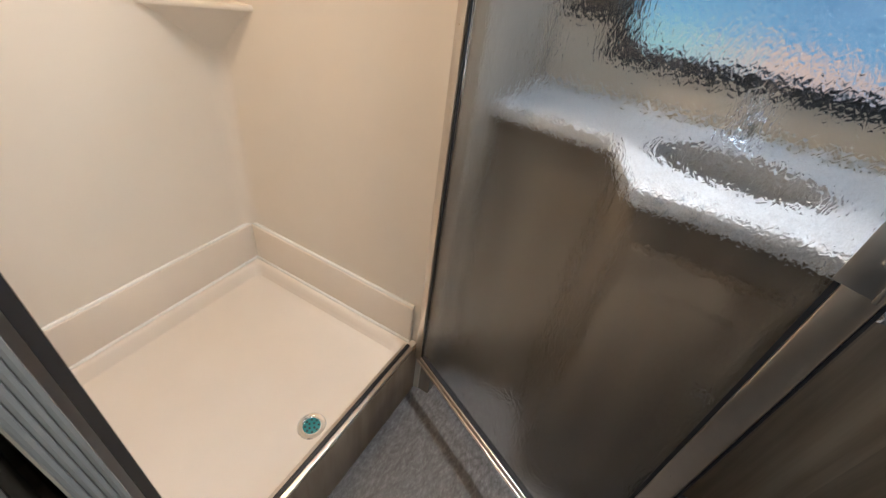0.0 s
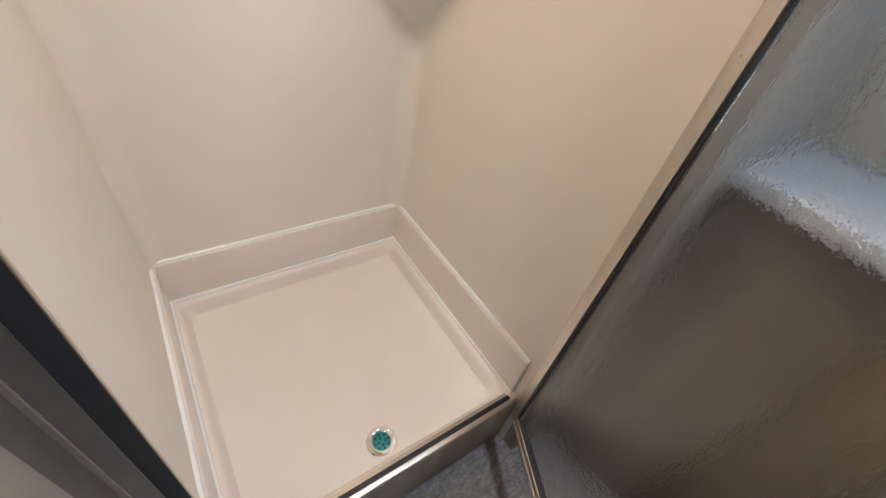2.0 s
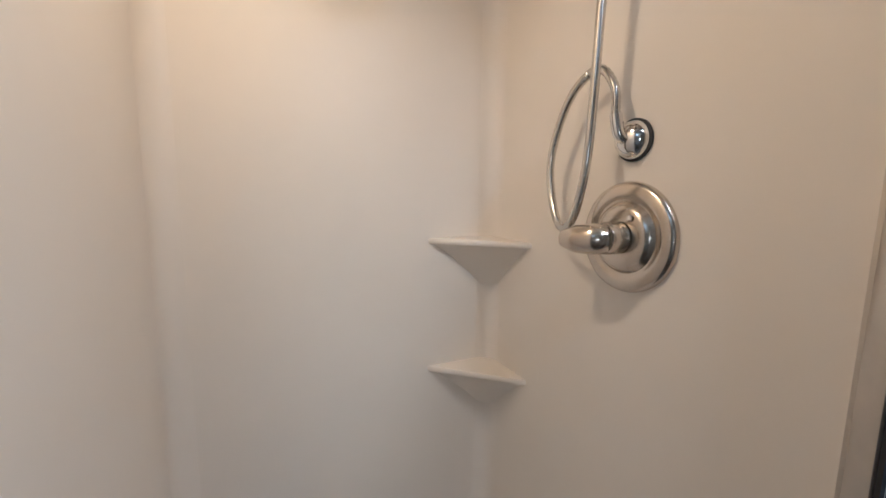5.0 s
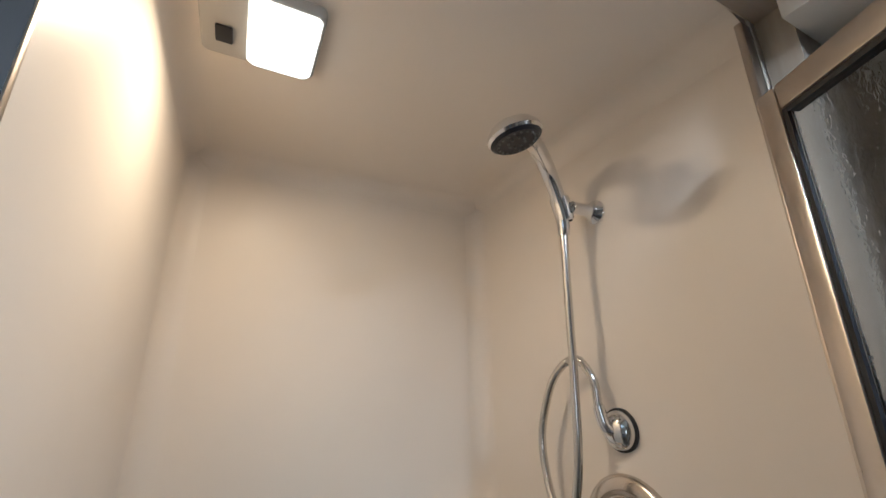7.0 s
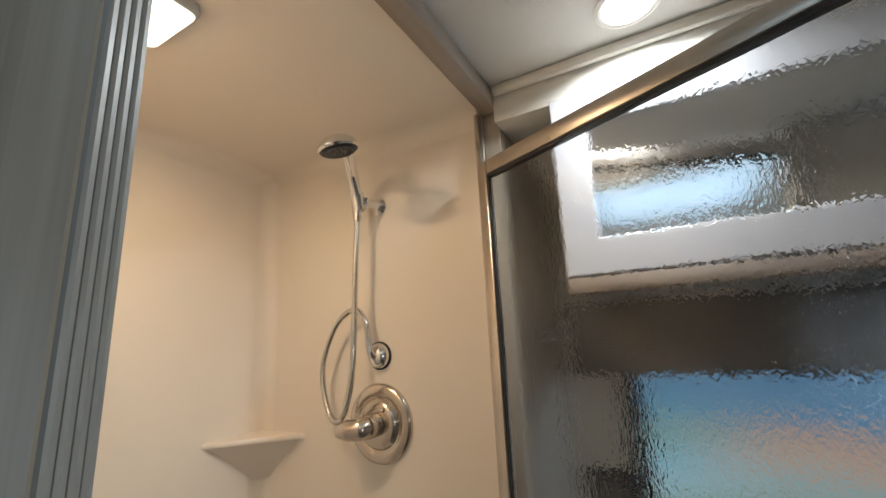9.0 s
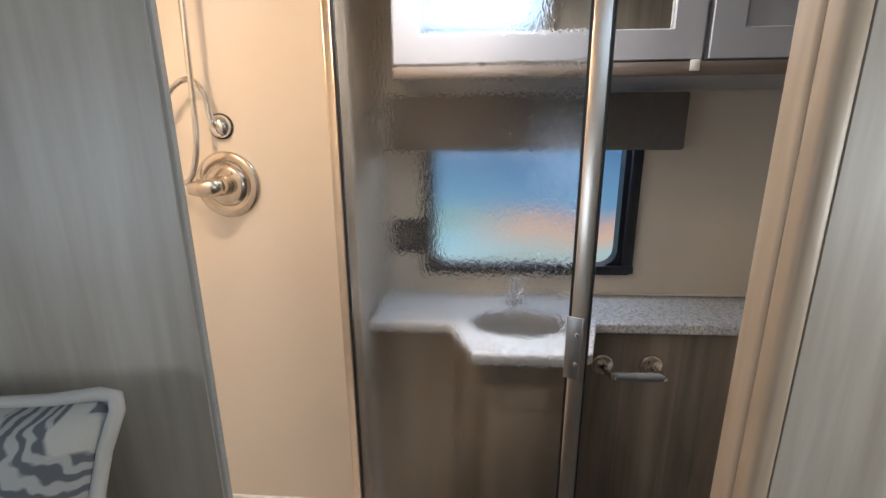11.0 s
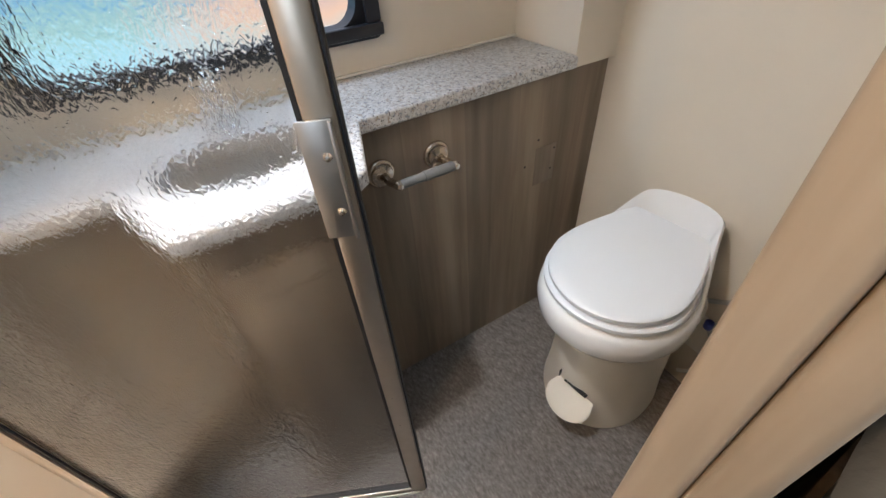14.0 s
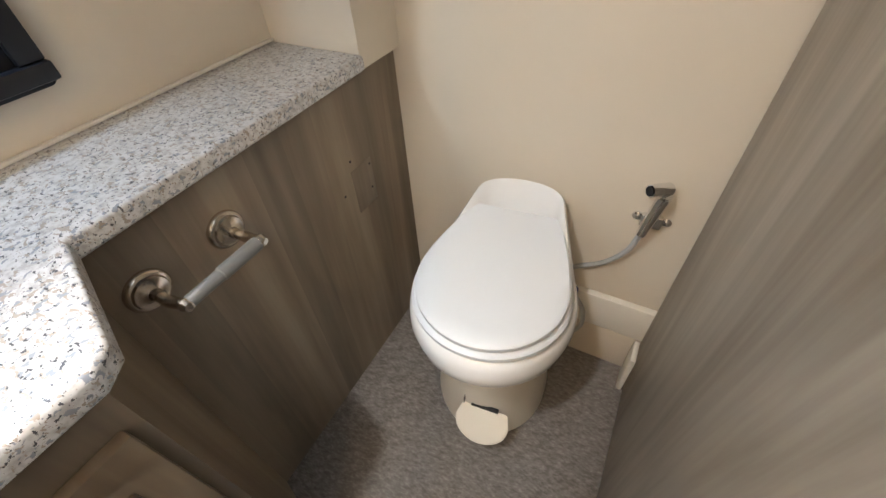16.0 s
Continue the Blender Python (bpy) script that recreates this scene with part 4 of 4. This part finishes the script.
# ---- sliding door, open ----
sd = thing("sliding_door", (0.95, -0.605, 0.0), "open sliding door of grey wood-grain laminate", "door")
part("leaf", box(0.675, -0.618, 0.03, 1.430, -0.594, 1.95, 0.002), M_WOOD, sd)
part("edge_strip", box(0.6485, -0.6218, 0.03, 0.6745, -0.590, 1.95, 0.005, seg=3), M_WOOD_H, sd, "tan rounded edge strip")
PULL = at(0.762, -0.5938, 1.045, Matrix.Rotation(radians(-90), 4, "X"))
pc = part("pull_cup", prism([(-0.040, -0.055), (0.040, -0.055), (0.040, 0.055), (-0.040, 0.055)], 0.0, 0.003, 0.001, corner=0.008, m=PULL), M_ALU_GREY, sd, "satin metal flush pull plate")
part("recess", prism([(-0.024, -0.040), (0.024, -0.040), (0.024, 0.040), (-0.024, 0.040)], 0.0032, 0.0038, 0.0, corner=0.016, m=PULL), M_GASKET, pc, "dark recess")
part("foot_strip", box(0.68, -0.616, 0.004, 1.42, -0.598, 0.0295), M_TRIM, sd)

# ---- bedroom ----
def bed(x0, x1, label):
    bd = thing("bed", ((x0 + x1) / 2, -1.6, 0.0), label, "bed", "twin beds")
    part("platform", box(x0, -2.6, 0.0, x1, -0.705, 0.52, 0.004), M_WOOD_DARK, bd)
    part("mattress", box(x0 + 0.01, -2.58, 0.521, x1 - 0.01, -0.715, 0.70, 0.03, seg=4), M_WHITE_CLOTH, bd)
    bm = bmesh.new()
    nx, ny = 26, 60
    grid = []
    for j in range(ny + 1):
        row = []
        for i in range(nx + 1):
            u, w = i / nx, j / ny
            x = x0 - 0.02 + u * (x1 - x0 + 0.0)
            y = -2.60 + w * 1.88
            edge = min(u, 1 - u) * (x1 - x0)
            z = 0.735 - 0.10 * math.exp(-(edge / 0.03) ** 1.3) + 0.012 * noise.noise((x * 7, y * 7, 0)) + 0.008 * noise.noise((x * 18, y * 18, 3))
            row.append(bm.verts.new((x, y, z)))
        grid.append(row)
    for j in range(ny):
        for i in range(nx):
            bm.faces.new((grid[j][i], grid[j][i + 1], grid[j + 1][i + 1], grid[j + 1][i]))
    ext = bmesh.ops.extrude_face_region(bm, geom=bm.faces[:])["geom"]
    bmesh.ops.translate(bm, verts=[g for g in ext if isinstance(g, bmesh.types.BMVert)], vec=(0, 0, -0.035))
    part("quilt", bm, M_PILLOW, bd, "grey and cream patterned quilt", 180)
    return bd


bed(0.655, 1.45, "platform bed with grey and cream patterned bedding")
bed(-0.79, 0.09, "platform bed with grey and cream patterned bedding")


def pillow(m, w, h, label, material, corner=0.0, piped=True):
    p = thing("pillow", m.translation, label, "pillow")
    bm = bmesh.new()
    n = 22
    for side in (1, -1):
        g = []
        for j in range(n + 1):
            row = []
            for i in range(n + 1):
                u, v = -1 + 2 * i / n, -1 + 2 * j / n
                puff = max(0.0, (1 - u ** 4) * (1 - v ** 4)) ** 0.6
                pinch = 1 - 0.07 * (1 - v * v) * abs(u) ** 3
                pinch2 = 1 - 0.07 * (1 - u * u) * abs(v) ** 3
                wr = 0.006 * noise.noise((u * 3, v * 3, side * 4.0)) * puff
                rd = 1 - corner * u * u * v * v
                crease = corner * 0.05 * noise.noise((u * 2.2 + v * 3.5, v * 1.5 - u, 7.0)) * puff
                row.append(bm.verts.new((u * w / 2 * pinch * rd, side * (0.075 * puff) + wr + crease, v * h / 2 * pinch2 * rd)))
            g.append(row)
        for j in range(n):
            for i in range(n):
                bm.faces.new((g[j][i], g[j][i + 1], g[j + 1][i + 1], g[j + 1][i]))
    bmesh.ops.remove_doubles(bm, verts=bm.verts, dist=0.0004)
    edge = []
    for k in range(4):
        for i in range(10):
            s = -1 + 2 * i / 10
            u, v = ((s, -1), (1, s), (-s, 1), (-1, -s))[k]
            edge.append((u * w / 2 * (1 - 0.07 * (1 - v * v) * abs(u) ** 3), 0.0, v * h / 2 * (1 - 0.07 * (1 - u * u) * abs(v) ** 3)))
    pm = tube(edge + [edge[0]], 0.006, 8, 3)
    bm.transform(m)
    pm.transform(m)
    part("cushion", bm, material, p, "", 180)
    if piped:
        part("piping", pm, M_WHITE_CLOTH, p, "cream piped edge", 180)
    return p


pillow(pose(1.105, -0.830, 0.860, -49, 0, 2), 0.60, 0.44, "patterned grey and cream pillow with piped edge", M_PILLOW)
pillow(pose(-0.215, -0.795, 0.985, -16, 0, 0), 0.58, 0.44, "patterned grey and cream pillow with piped edge", M_PILLOW)
sham = pillow(pose(0.925, -0.925, 0.800, -80, 0, 4), 0.62, 0.56, "white-bordered sham pillow with patterned centre", M_WHITE_CLOTH, 0.2, False)
pillow_top = bmesh.new()
bmesh.ops.create_grid(pillow_top, x_segments=16, y_segments=16, size=0.5)
for v in pillow_top.verts:
    u, w = v.co.x * 2, v.co.y * 2
    v.co = Vector((u * 0.24, -0.0755 - 0.018 * (max(0.0, (1 - u ** 4) * (1 - w ** 4)) ** 0.6), w * 0.20))
pillow_top.transform(pose(0.925, -0.925, 0.800, -80, 0, 4))
part("centre_panel", pillow_top, M_PILLOW, sham, "grey and cream patterned panel", 180)

hat_ = thing("roof_hatch", (0.38, -1.15, CEIL), "daylit roof hatch with white frame in the bedroom ceiling", "roof hatch")
part("frame_bar", box(0.05, -1.49, CEIL - 0.012, 0.71, -1.45, CEIL - 0.0005, 0.003), M_TRIM, hat_)
part("frame_bar", box(0.05, -0.85, CEIL - 0.012, 0.71, -0.81, CEIL - 0.0005, 0.003), M_TRIM, hat_)
hp = part("dome", box(0.08, -1.45, CEIL + 0.02, 0.68, -0.85, CEIL + 0.03), M_HATCH, hat_, "daylit frosted dome")
bwn = thing("window_2", (1.44, -1.15, 1.16), "bedroom side window with bright daylight and black frame", "window", kind="structure")
part("pane", box(1.475, -1.45, 1.16, 1.48, -0.85, 1.56), M_DAYPANE, bwn)
for y0, z0, y1, z1 in ((-1.475, 1.135, -0.825, 1.16), (-1.475, 1.56, -0.825, 1.585), (-1.475, 1.1605, -1.45, 1.5595), (-0.85, 1.1605, -0.825, 1.5595)):
    part("frame_bar", box(1.452, y0, z0, 1.4595, y1, z1, 0.002), M_BLACK, bwn)
rl = thing("reading_light", (-0.09, -0.70, 1.44), "small grey reading light on the partition", "wall light")
part("body", box(-0.125, -0.726, 1.435, -0.066, -0.6915, 1.480, 0.006), M_GREY_PLASTIC, rl)

# distance outside the window
bdp = box(-3.2, 3.0, -1.6, 4.2, 3.02, 3.6)
structure("backdrop", bdp, M_OUT, "blurred bright outdoor distance beyond the window", "backdrop")
